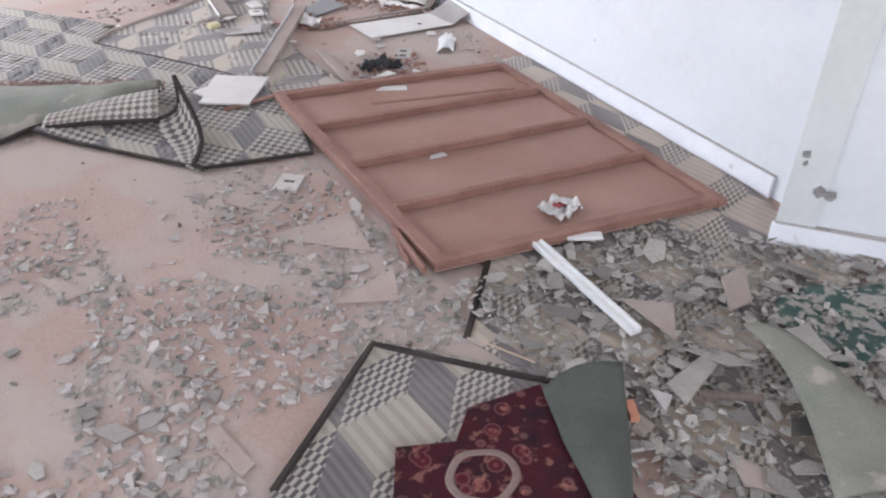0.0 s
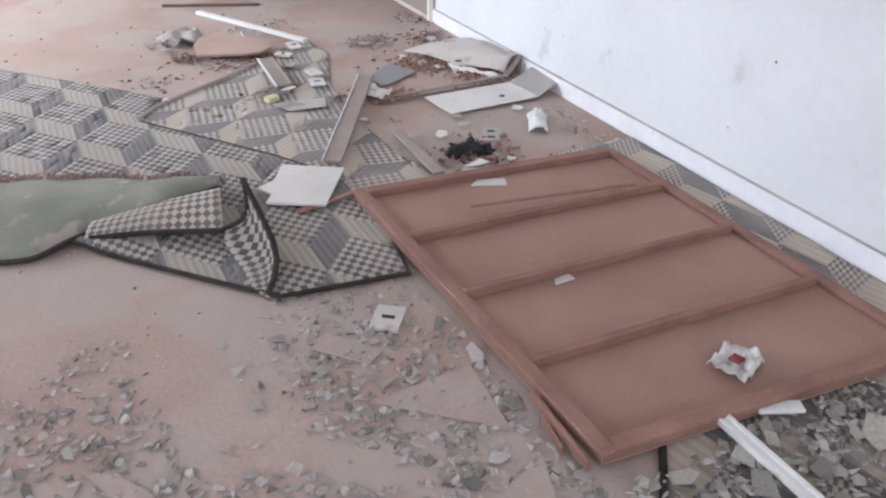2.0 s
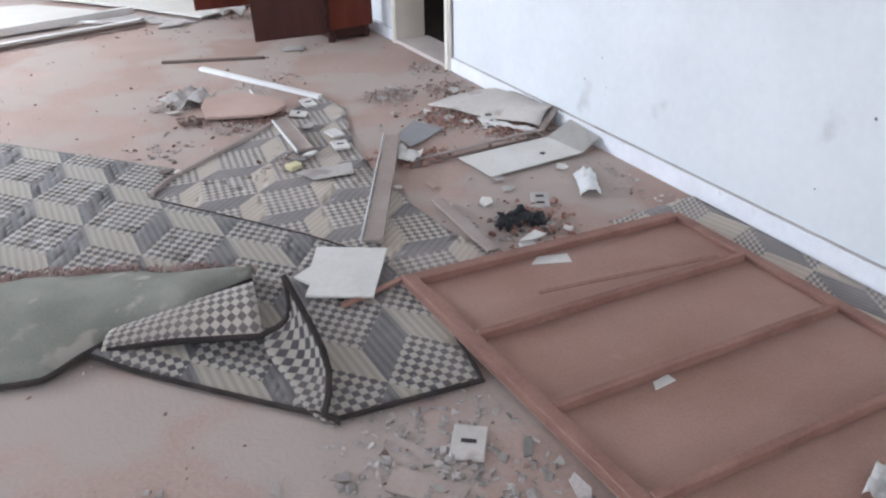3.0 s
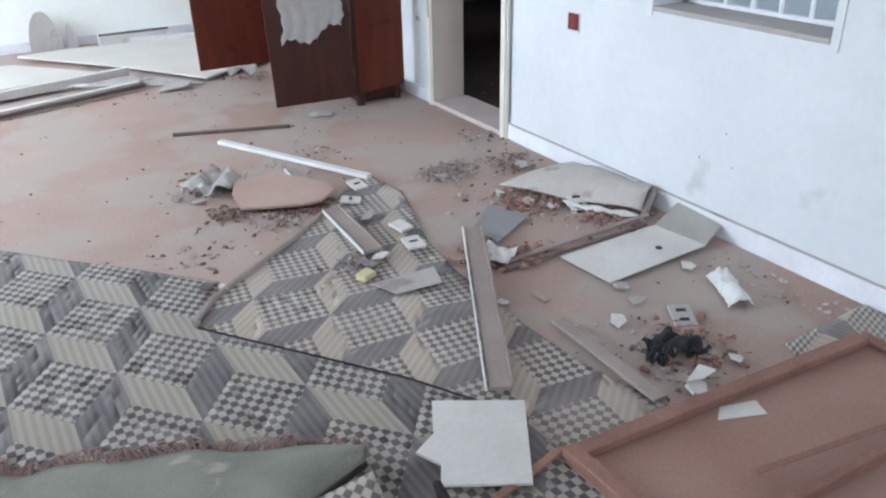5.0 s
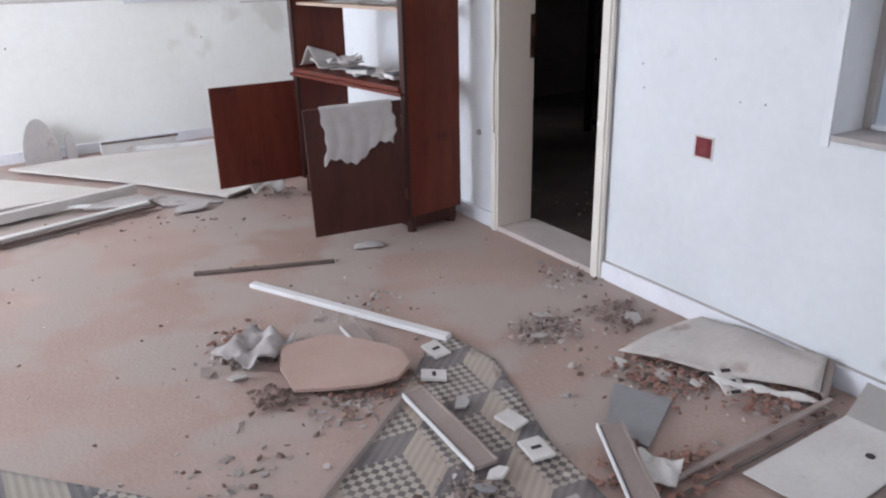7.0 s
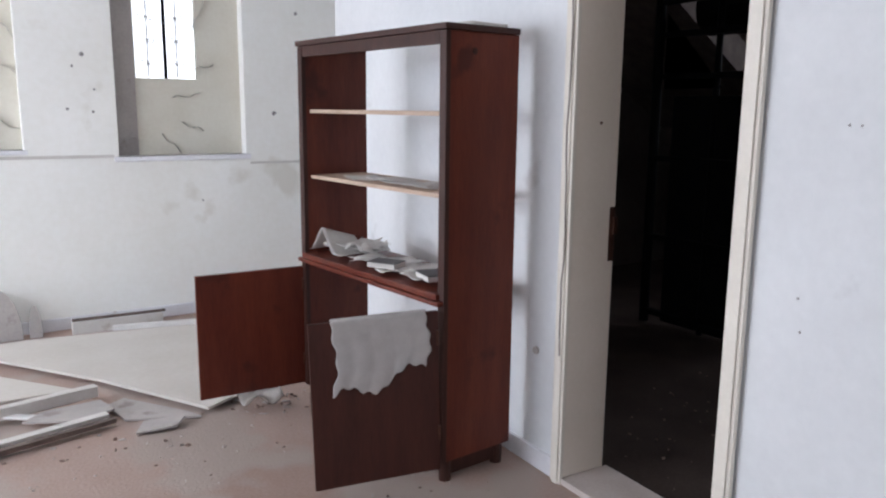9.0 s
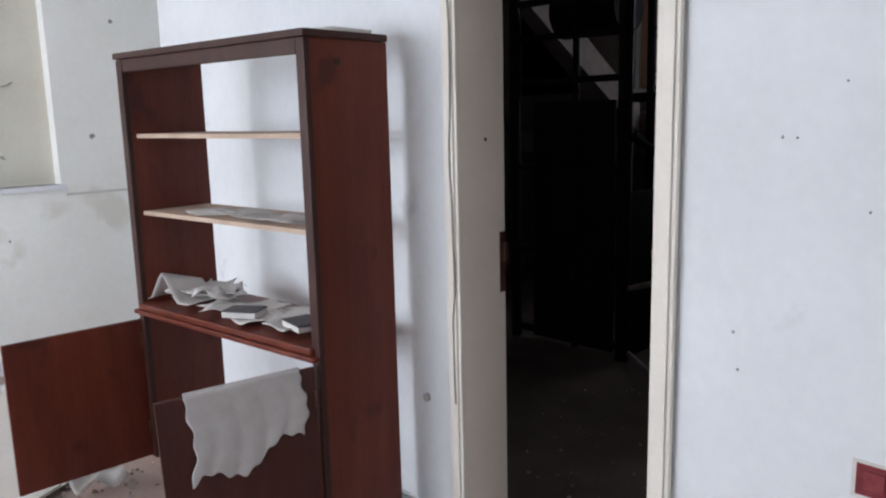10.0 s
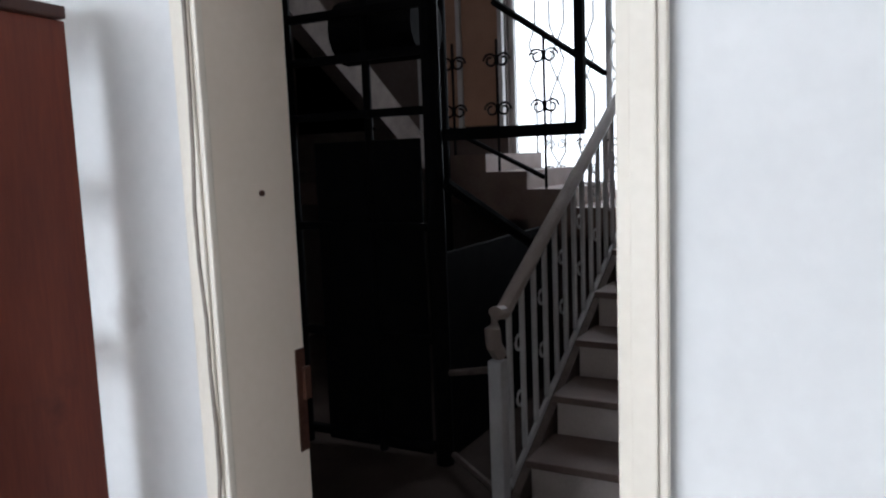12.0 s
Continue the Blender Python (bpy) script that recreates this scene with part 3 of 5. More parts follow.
# shutters beside the stair window
shut = empty("shutter", pose(HX - 0.03, HW1 + 0.02, 1.78), "orange-brown wooden shutter leaves beside the stair window", "shutter")
for k in range(2):
    part("leaf", box(-0.02, 0.025, 0.03 + k * 0.4, 0.38 + k * 0.4, 0, 2.3, 0.006), SHUTTER, shut)
for k in range(3):
    part("stile", box(-0.035, 0.025, -0.01 + k * 0.4, 0.03 + k * 0.4, -0.02, 2.32, 0.004), RAILPAINT, shut)
part("sill", box(-0.12, 0.025, -0.1, 1.0, -0.06, -0.021, 0.005), STEP, shut)

# stairs
RUN, RISE, SX, STEPS = 0.345, 0.19, 4.42, 6
stairs = empty("staircase", pose(0, 0, 0), "stone staircase climbing around an iron lift cage", "staircase", kind="structure")
for k in range(STEPS):
    x = SX + k * RUN
    part("riser", box(x + 0.02, x + RUN + 0.02, 5.5, 6.78, max(0, (k - 1) * RISE), (k + 1) * RISE - 0.035), STEP, stairs)
    part("tread", box(x, x + RUN + 0.019, 5.5, 6.80, (k + 1) * RISE - 0.035, (k + 1) * RISE, 0.006), TREAD, stairs)
LZ = STEPS * RISE
part("landing", box(SX + STEPS * RUN + 0.02, HX, 5.23, 7.3, LZ - 0.2, LZ), TREAD, stairs)
for k in range(3):
    part("landing_step", box(6.55, HX, 7.3 + k * 0.32, 7.62 + k * 0.32 + (1.9 if k == 2 else 0), LZ - 0.2 + k * RISE * 0.6, LZ + (k + 1) * 0.13), TREAD, stairs)
bm = bmesh.new()
prof = [(6.5, 1.35), (6.5, 1.6), (3.6, 3.5), (3.6, 3.2)]
lo = [bm.verts.new((x, 8.35, z)) for x, z in prof]
hi = [bm.verts.new((x, 9.74, z)) for x, z in prof]
bm.faces.new(lo)
bm.faces.new(hi[::-1])
for i in range(4):
    bm.faces.new((lo[i], lo[(i + 1) % 4], hi[(i + 1) % 4], hi[i]))
# Dark colour stands in for the shade under the flight.
part("upper_flight", bm, DARKWOOD, stairs, "underside of the upper flight, its shade put into a dark colour")
bm = bmesh.new()
prof = [(4.36, -0.0), (4.36, 0.06), (6.5, 1.18), (6.5, 0.98), (4.62, 0.0)]
lo = [bm.verts.new((x, 6.802, z)) for x, z in prof]
hi = [bm.verts.new((x, 6.84, z)) for x, z in prof]
bm.faces.new(lo)
bm.faces.new(hi[::-1])
for i in range(5):
    bm.faces.new((lo[i], lo[(i + 1) % 5], hi[(i + 1) % 5], hi[i]))
part("stringer", bm, DARKWOOD, stairs)

rail = empty("stair_railing", pose(0, 0, 0), "grey painted iron balustrade with worn scrolled handrail", "railing")
RY = 6.86


def hand(x):
    return 0.86 + (x - 4.36) * 0.535


pts = [(4.31, RY, 0.69), (4.26, RY, 0.74), (4.25, RY, 0.81), (4.29, RY, 0.87)] + [(4.36 + 0.1 * k, RY, hand(4.36 + 0.1 * k)) for k in range(20)] + [(6.32, RY, 2.05), (6.34, RY, 2.3)]
part("handrail", tube(pts, 0.034, 10), RAILWOOD, rail, "worn brown-grey handrail ending in a scroll")
part("newel_post", box(4.255, 4.325, RY - 0.03, RY + 0.03, 0, 0.67, 0.006), RAILPAINT, rail)
part("bottom_rail", tube([(4.38, RY, 0.07), (6.35, RY, 0.07 + 1.97 * 0.525)], 0.016, 6), RAILPAINT, rail)
for k in range(13):
    x = 4.42 + k * 0.148
    part("baluster", tube([(x, RY, 0.09 + (x - 4.38) * 0.525), (x, RY, hand(x) - 0.02)], 0.0145, 6), RAILPAINT, rail)
    if k % 2:
        zc = 0.09 + (x - 4.38) * 0.525 + 0.33
        for dz in (-0.1, 0.16):
            part("ring", tube([(x + 0.035 * math.cos(a * 0.6), RY + 0.018, zc + dz + 0.035 * math.sin(a * 0.6)) for a in range(11)], 0.007, 5), RAILPAINT, rail)

cage = empty("lift_cage", pose(0, 0, 0), "black iron frame of an open lift cage", "lift cage")
for x, y, r in ((4.66, 7.33, 0.045), (4.66, 8.19, 0.035), (4.70, 7.72, 0.022), (6.4, 8.19, 0.035)):
    part("post", tube([(x, y, -0.002), (x, y, 5.5)], r, 10), IRON, cage)
part("post", box(4.70, 4.745, 6.6, 6.64, 1.62, 5.5), IRON, cage)
part("hanger_beam", box(4.68, 4.74, 6.6, 8.2, 5.3, 5.4), IRON, cage)
for z in (0.08, 0.63, 1.19, 1.75, 2.03, 2.25):
    part("crossbar", box(4.64, 4.68, 7.35, 8.18, z - 0.02, z + 0.02), IRON, cage)
part("crossbar", box(4.68, 4.72, 6.60, 7.32, 1.60, 1.655), IRON, cage)
part("lower_bar", tube([(4.66, 7.28, 0.47), (4.3, 6.9, 0.62)], 0.018, 6), DARKWOOD, cage)
part("lower_bar", tube([(4.66, 7.28, 0.05), (4.3, 6.9, 0.09)], 0.018, 6), DARKWOOD, cage)
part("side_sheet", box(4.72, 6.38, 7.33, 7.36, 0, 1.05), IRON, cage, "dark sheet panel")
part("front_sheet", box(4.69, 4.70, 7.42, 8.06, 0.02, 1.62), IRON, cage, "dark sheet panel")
# Black triangle added for the shaded silhouette of the upper flight's underside.
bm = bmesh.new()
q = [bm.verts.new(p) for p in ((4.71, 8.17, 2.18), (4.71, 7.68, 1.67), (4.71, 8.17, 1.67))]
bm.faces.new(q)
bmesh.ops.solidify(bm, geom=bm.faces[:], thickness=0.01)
part("soffit_silhouette", bm, IRON, cage)
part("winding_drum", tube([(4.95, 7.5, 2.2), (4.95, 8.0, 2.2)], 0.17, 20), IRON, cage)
part("brace", tube([(4.67, 7.28, 1.4), (5.3, 6.95, 0.95)], 0.03, 6), IRON, cage)
up = empty("upper_railing", pose(0, 0, 0), "black wrought iron railing with scrolls on the landing", "railing")
part("top_rail", tube([(5.4, 7.33, 2.36), (6.2, 6.94, 2.0)], 0.02, 6), IRON, up)
part("diagonal_rail", tube([(6.6, 8.3, 1.75), (6.6, 7.5, 1.35)], 0.018, 6), IRON, up)
for k in range(3):
    y = 7.5 + k * 0.36
    part("baluster", tube([(6.62, y, LZ + 0.1), (6.62, y, 2.35)], 0.011, 6), IRON, up)
    for f in (1, -1):
        for zz in (1.85, 2.2):
            part("scroll", tube([(6.62, y + f * 0.05 + dy, zz + dz) for dy, dz in scroll(0, 0, 0.055, 1.3, f)], 0.009, 5), IRON, up)


# ---- cabinet ----
cab = empty("bookcase", pose(2.035, 6.83, 0, 0, 0, 5.4), "tall red-brown wooden bookcase without a back, doors hanging open", "bookcase")
CD, CW, CH = 0.362, 1.16, 1.832
for y0, y1 in ((0, 0.024), (CW - 0.024, CW)):
    part("side_panel", box(0.012, CD, y0, y1, 0.09, CH - 0.025, 0.002), MAHOG, cab)
    part("front_stile", box(-0.012, 0.0115, y0 - 0.004, y1 + 0.012, 0.09, CH - 0.026, 0.004), MAHOGDARK, cab, "dark grey-brown edge strip")
part("top", box(-0.022, CD - 0.008, -0.015, CW + 0.015, CH - 0.024, CH, 0.004), MAHOGDARK, cab)
part("top_rail", box(-0.012, 0.0115, 0.037, CW - 0.037, CH - 0.075, CH - 0.026, 0.003), MAHOGDARK, cab)
bm = box(-0.03, CD - 0.01, 0.025, CW - 0.025, 0.772, 0.798, 0.006)
box(-0.04, 0.01, 0.0, CW, 0.752, 0.7715, 0.006, bm=bm)
part("middle_shelf", bm, MAHOG, cab, "moulded middle shelf with worn edge")
for z in (1.187, 1.508):
    part("shelf", box(0.03, CD - 0.02, 0.025, CW - 0.025, z - 0.018, z, 0.003), SHELFWOOD, cab, "pale dusty shelf")
part("bottom_board", box(0.0, CD - 0.01, 0.025, CW - 0.025, 0.09, 0.11), MAHOG, cab)
part("plinth", box(0.03, CD - 0.02, 0.02, CW - 0.02, 0.02, 0.089, 0.004), MAHOGDARK, cab)
for y in (0.03, CW - 0.03):
    for x in (0.03, CD - 0.05):
        bm = tube([(x, y, 0), (x, y, 0.02), (x, y, 0.06), (x, y, 0.0895)], 0.026, 10)
        part("foot", bm, MAHOGDARK, cab)


def cab_door(y, turn, veneer, label, w=0.54, sag=0.0, z0=0.1, z1=0.72):
    """A door leaf swung out by turn degrees, its free end dropped by sag degrees."""
    m = Matrix.Translation((-0.012, y, 0)) @ Matrix.Rotation(radians(turn), 4, "Z") @ Matrix.Rotation(radians(-sag), 4, "X")
    bm = box(0, 0.018, 0, w, z0, z1, 0.002)
    bm.transform(m)
    d = part("door", bm, veneer, cab, label)
    for z in (0.2, 0.6):
        bm = tube([(-0.005, 0.004, z), (-0.005, 0.004, z + 0.06)], 0.006, 8)
        bm.transform(m)
        part("hinge", bm, HARDWARE, d)
    bm = tube([(0.018, w - 0.04, 0.33), (0.04, w - 0.04, 0.33)], 0.009, 8)
    bm.transform(m)
    part("knob", bm, HARDWARE, d)
    return m


m_right = cab_door(0.0, 72, LEAFSHADE, "open door leaf, shade put into its darker veneer, sagging on its hinges", 0.512, 1.6, 0.07, 0.738)
cab_door(CW - 0.0, 83, MAHOG, "open red-brown door leaf")
bm = tube([(0.13, -0.001, 1.735), (0.13, -0.003, 1.735)], 0.013, 10)
part("plug", bm, MAHOGDARK, cab)

# lace cloth hung over the near door
cloth_m = cab.matrix_world @ m_right


def drape(u, v):
    y = 0.05 + 0.375 * u
    top = 0.742
    s = v * 0.44 - 0.1
    edge = 0.009 * math.sin(u * 44) * max(0, v - 0.6) * 2 + 0.09 * (1 - u) * max(0, v - 0.3) * 1.4
    fold = 0.008 * math.sin(u * 14 + 1) * abs(v - 0.25)
    if s < 0:
        return (0.026 + fold * 0.5, y, top + s)
    if s < 0.03:
        a = s / 0.03 * math.pi
        return (0.009 + 0.016 * math.cos(a), y, top + 0.006 * math.sin(a))
    return (-0.006 - 0.004 * v - abs(fold), y + 0.005 * math.sin(v * 30) * abs(2 * u - 1) ** 8 + 0.02 * v * math.sin(v * 7), top - (s - 0.03) * (1 - 0.1 * math.sin(u * 9)) + edge)


cloth = link("lace_cloth", sheet(drape, 48, 36, 0.0015), LACE)
cloth.matrix_world = cloth_m
tagged(cloth, "dusty grey-white lace cloth draped over the open bookcase door", "cloth")

# papers and books on the shelves, local to the bookcase
rp = random.Random(21)


def crumpled(w, h, amp, seed, thick=0.0012, n=8, fq=2.2):
    o = Vector((seed * 3.1, seed * 1.7, 0))
    return sheet(lambda u, v: ((u - 0.5) * w, (v - 0.5) * h, max(0.002, amp * (0.6 + noise.noise(Vector((u * fq, v * fq, 0)) + o) + 0.5 * abs(u - 0.5)))), n, n, thick)


def on_cab(x, y, z, rz):
    return cab.matrix_world @ pose(x, y, z, 0, 0, rz)


for k in range(13):
    y = 0.12 + 0.075 * k
    ob = link("paper_sheet", crumpled(rp.uniform(0.13, 0.2), rp.uniform(0.16, 0.26), 0.05 if k > 8 else 0.016, k), PAPER)
    ob.matrix_world = on_cab(rp.uniform(0.1, 0.2), y, 0.801 + 0.0035 * (k % 4), rp.uniform(-50, 50))
    tagged(ob, "crumpled old paper sheet lying on the bookcase shelf", "paper", "papers on the bookcase")
peak = link("paper_sheet", sheet(lambda u, v: ((u - 0.5) * 0.2, (v - 0.5) * 0.26, 0.002 + 0.13 * max(0, 1 - abs(v - 0.6) * 3) * (1 - 0.5 * u)), 8, 12, 0.0012), PAPER)
peak.matrix_world = on_cab(0.12, 1.0, 0.812, 6)
tagged(peak, "peaked folded old paper standing on the bookcase shelf", "paper", "papers on the bookcase")
for k in range(5):
    ob = link("paper_sheet", crumpled(0.16, 0.24, 0.008, 40 + k), PAPER)
    ob.matrix_world = on_cab(rp.uniform(0.13, 0.18), 0.15 + 0.16 * k, 1.189 + 0.003 * (k % 2), rp.uniform(-25, 25))
    tagged(ob, "flat dusty paper lying on the pale shelf", "paper", "papers on the bookcase")
for k, (x, y, rz) in enumerate(((0.07, 0.52, 25), (0.09, 0.2, -15))):
    bk = empty("notebook", on_cab(x, y, 0.815, rz), "small dark covered book lying on the bookcase shelf", "book", "books on the bookcase")
    part("pages", box(-0.05, 0.05, -0.07, 0.07, 0.002, 0.024, 0.002), PAPER, bk)
    part("cover", box(-0.052, 0.052, -0.072, 0.072, 0.0245, 0.028, 0.001), BOOKDARK, bk)
ob = link("loose_paper", sheet(lambda u, v: ((u - 0.5) * 0.2, (v - 0.5) * 0.3, 0.018 + 0.006 * math.sin(u * 7) * v), 8, 8, 0.016), PAPER)
ob.matrix_world = on_cab(0.22, 0.18, CH + 0.0, 4)
tagged(ob, "loose dusty papers lying on top of the bookcase", "paper")

# ---- socket, pits in the walls ----
so = empty("wall_socket", pose(WX, 5.255, 0.715), "dark red open socket box set in the white wall", "socket")
part("rim", box(-0.004, 0.0, -0.046, 0.046, -0.046, 0.046, 0.001), SHEETW, so)
part("box", box(-0.006, -0.0041, -0.04, 0.036, -0.036, 0.04, 0.001), SOCKRED, so)
part("insert", box(-0.009, -0.0065, -0.026, 0.02, -0.02, 0.026, 0.002), REDINK, so)
hk = empty("wall_hook", pose(WX, 6.783, 0.515), "small pale plastic cap on the wall", "hook")
part("cap", tube([(-0.0, 0, 0), (-0.012, 0, 0)], 0.016, 12), SHEETG, hk)
rw = random.Random(3)


def pit(m, r, seed):
    q = random.Random(seed)
    pts = [(r * q.uniform(0.6, 1.2) * math.cos(k * 0.9), r * q.uniform(0.6, 1.2) * math.sin(k * 0.9)) for k in range(7)]
    ob = link("wall_pit", prism(pts, 0, 0.0015), HOLE)
    ob.matrix_world = m
    return tagged(ob, "small chipped pit in the painted wall", "pit", "pits in the walls", "structure")


EAST = [(5.466, 1.486), (5.50, 1.487), (5.365, 1.609), (5.301, 1.327), (5.24, 1.05), (5.6, 1.0)] + [(rw.uniform(1.98, 5.6), rw.uniform(0.2, 1.7)) for k in range(15)]
k = 0
for y, z in EAST:
    if NY0 - 0.1 < y < NY1 + 0.1 and z > NZ0 - 0.1:
        continue
    k += 1
    pit(pose(WX - 0.001, y, z, 0, -90, 0), rw.uniform(0.003, 0.0045 if k < 7 else 0.007), k)
for x, z in [(1.988, 0.84), (2.74, 2.21), (2.55, 1.47), (1.3, 1.62)] + [(rw.uniform(-0.5, 1.3), rw.uniform(0.4, 2.0)) for j in range(9)]:
    k += 1
    pit(pose(x, FY - 0.001, z, 90, 0, 0), rw.uniform(0.008, 0.017), k)
for a, z, r in ((0.03, 0.34, 0.018), (0.035, 0.31, 0.01), (0.1, 0.22, 0.02), (0.13, 0.21, 0.022)):
    k += 1
    p = Vector((2.045, 1.72, 0)) + sd * a + sn * 0.0135
    pit(Matrix.Translation((p.x, p.y, z)) @ sn.to_track_quat("Z", "Y").to_matrix().to_4x4(), r, k)


# ---- carpets ----
def clip_convex(poly, clip):
    out = poly
    for i in range(len(clip)):
        a, b = clip[i], clip[(i + 1) % len(clip)]
        src, out = out, []
        side = lambda p: (b[0] - a[0]) * (p[1] - a[1]) - (b[1] - a[1]) * (p[0] - a[0])
        for j in range(len(src)):
            p, q = src[j], src[(j + 1) % len(src)]
            sp, sq = side(p), side(q)
            if sp >= 0:
                out.append(p)
            if (sp >= 0) != (sq >= 0):
                t = sp / (sp - sq)
                out.append((p[0] + t * (q[0] - p[0]), p[1] + t * (q[1] - p[1])))
        if len(out) < 3:
            return []
    return out


def carpet_mesh(poly, org, e1, e2, e3, zf, sub=4, flip=False):
    """Rhombi of tumbling blocks, cut to the outline; e1 e2 e3 are the three edge vectors."""
    bm = bmesh.new()
    uvl = bm.loops.layers.uv.new("UVMap")
    l1, l2 = (e1[0] + e3[0], e1[1] + e3[1]), (e2[0] - e3[0], e2[1] - e3[1])
    if flip:
        l2 = (e2[0] + e3[0], e2[1] + e3[1])
    cache = {}

    def vert(p):
        key = (round(p[0], 4), round(p[1], 4))
        if key not in cache:
            cache[key] = bm.verts.new((p[0], p[1], zf(p[0], p[1])))
        return cache[key]

    x0, x1 = min(p[0] for p in poly), max(p[0] for p in poly)
    y0, y1 = min(p[1] for p in poly), max(p[1] for p in poly)
    for i in range(-16, 17):
        for j in range(-16, 17):
            o = (org[0] + i * l1[0] + j * l2[0], org[1] + i * l1[1] + j * l2[1])
            if not (x0 - 0.6 < o[0] < x1 + 0.6 and y0 - 0.6 < o[1] < y1 + 0.6):
                continue
            corner = (o[0] + e1[0], o[1] + e1[1])
            over = (o[0] + e2[0], o[1] + e2[1])
            tiles = ((o, e1, e2), (corner, e2, e3), (over, e1, e3)) if flip else ((o, e1, e2), (o, e1, e3), (corner, e2, e3))
            for slot, (s, a, b) in enumerate(tiles):
                det = a[0] * b[1] - a[1] * b[0]
                for u in range(sub):
                    for v in range(sub):
                        cell = [(s[0] + a[0] * (u + du) / sub + b[0] * (v + dv) / sub, s[1] + a[1] * (u + du) / sub + b[1] * (v + dv) / sub) for du, dv in ((0, 0), (1, 0), (1, 1), (0, 1))]
                        if det < 0:
                            cell.reverse()
                        got = clip_convex(poly, cell)
                        vs = []
                        for p in got:
                            w = vert(p)
                            if w not in vs:
                                vs.append(w)
                        if len(vs) < 3 or bm.faces.get(vs):
                            continue
                        try:
                            f = bm.faces.new(vs)
                        except ValueError:
                            continue
                        f.material_index = slot
                        f.smooth = True
                        for lp in f.loops:
                            px, py = lp.vert.co.x - s[0], lp.vert.co.y - s[1]
                            lp[uvl].uv = ((px * b[1] - py * b[0]) / det, (a[0] * py - a[1] * px) / det)
    return bm


def carpet(name, poly, org, e1, e2, e3, zf, mats, label, group="patterned carpets", thick=0.008, flip=False):
    bm = carpet_mesh(poly, org, e1, e2, e3, zf, flip=flip)
    top = empty(name, pose(0, 0, 0), label, "carpet", group)
    me = bpy.data.meshes.new("pile")
    bmesh.ops.recalc_face_normals(bm, faces=bm.faces)
    for f in bm.faces:
        if f.normal.z < 0:
            f.normal_flip()
    bm.to_mesh(me)
    bm.free()
    for m in mats:
        me.materials.append(m)
    ob = new("pile_layer", me)
    ob.parent = top
    sol = ob.modifiers.new("thickness", "SOLIDIFY")
    sol.thickness, sol.offset = thick, -1
    return top


def border(top, points, zf, r=0.008, yarn=None, label="dark bound edge"):
    pts = []
    for (ax, ay), (bx, by) in zip(points, points[1:]):
        n = max(2, int(math.hypot(bx - ax, by - ay) / 0.05))
        pts += [(ax + (bx - ax) * k / n, ay + (by - ay) * k / n) for k in range(n)]
    pts.append(points[-1])
    part("binding", tube([(x, y, zf(x, y) - 0.002) for x, y in pts], r, 6), yarn or EDGING, top, label)


def bump(x, y, ax, ay, bx, by, h, w):
    dx, dy = bx - ax, by - ay
    t = max(0, min(1, ((x - ax) * dx + (y - ay) * dy) / (dx * dx + dy * dy)))
    d2 = (x - ax - t * dx) ** 2 + (y - ay - t * dy) ** 2
    return h * math.exp(-d2 / (w * w))


def z_main(x, y):
    return 0.016 + 0.004 * noise.noise(Vector((x * 3, y * 3, 1))) + bump(x, y, 0.3, 3.6, 0.0, 3.72, 0.02, 0.07)


MAIN = [(-1.5, 7.4), (0.53, 5.03), (0.36, 4.76), (0.58, 4.44), (0.80, 4.12), (0.97, 3.80), (0.99, 3.40), (0.92, 3.02), (0.50, 3.08), (0.2, 3.42), (-0.05, 3.72), (-0.3, 3.9), (-1.2, 4.3), (-2.6, 5.9)]
main_rug = carpet("patterned_rug", MAIN, (0.074, 4.639), (0.152, -0.192), (0.155, 0.182), (0, -0.182), z_main, (CHECK, STRIPE, GREYSTRIPE), "cream, grey and black carpet of tumbling blocks, corner folded back")
border(main_rug, [(0.99, 3.4), (0.92, 3.02), (0.50, 3.08), (0.2, 3.42), (-0.05, 3.72)], z_main)
border(main_rug, [(0.36, 4.76), (0.58, 4.44), (0.80, 4.12), (0.97, 3.8)], z_main, 0.006)


def flap(u, v):
    near = [(-0.30, 3.70, 0.04), (-0.16, 3.655, 0.05), (0.02, 3.735, 0.065), (0.258, 3.70, 0.125), (0.50, 3.80, 0.10)]
    far = [(-0.32, 4.34, 0.035), (-0.2, 4.29, 0.035), (0.03, 4.2, 0.035), (0.3, 4.05, 0.04), (0.53, 3.86, 0.07)]
    k = min(3, int(u * 4))
    t = u * 4 - k
    p = [near[k][i] * (1 - t) + near[k + 1][i] * t for i in range(3)]
    q = [far[k][i] * (1 - t) + far[k + 1][i] * t for i in range(3)]
    z = p[2] * (1 - v) + q[2] * v + 0.035 * math.sin(math.pi * v) * (1 - 0.3 * u) - 0.03 * (1 - v) ** 8
    return (p[0] * (1 - v) + q[0] * v, p[1] * (1 - v) + q[1] * v + 0.012 * math.sin(u * 23) * v, z + 0.006 * noise.noise(Vector((u * 9, v * 5, 3))))


part("folded_flap", sheet(flap, 40, 14, 0.008), BACKING, main_rug, "grey-green carpet backing folded upward")
fr = random.Random(8)
bm = bmesh.new()
for k in range(150):
    u = fr.random()
    x, y, z = flap(u, 1)
    a = fr.uniform(0.5, 2.6)
    ln = fr.uniform(0.03, 0.08)
    tube([(x, y - 0.01, z), (x + ln * 0.5 * math.cos(a), y + ln * 0.5 * math.sin(a), z + fr.uniform(0, 0.02)), (x + ln * math.cos(a + 0.5), y + ln * math.sin(a + 0.5), 0.026)], 0.003, 4, bm)
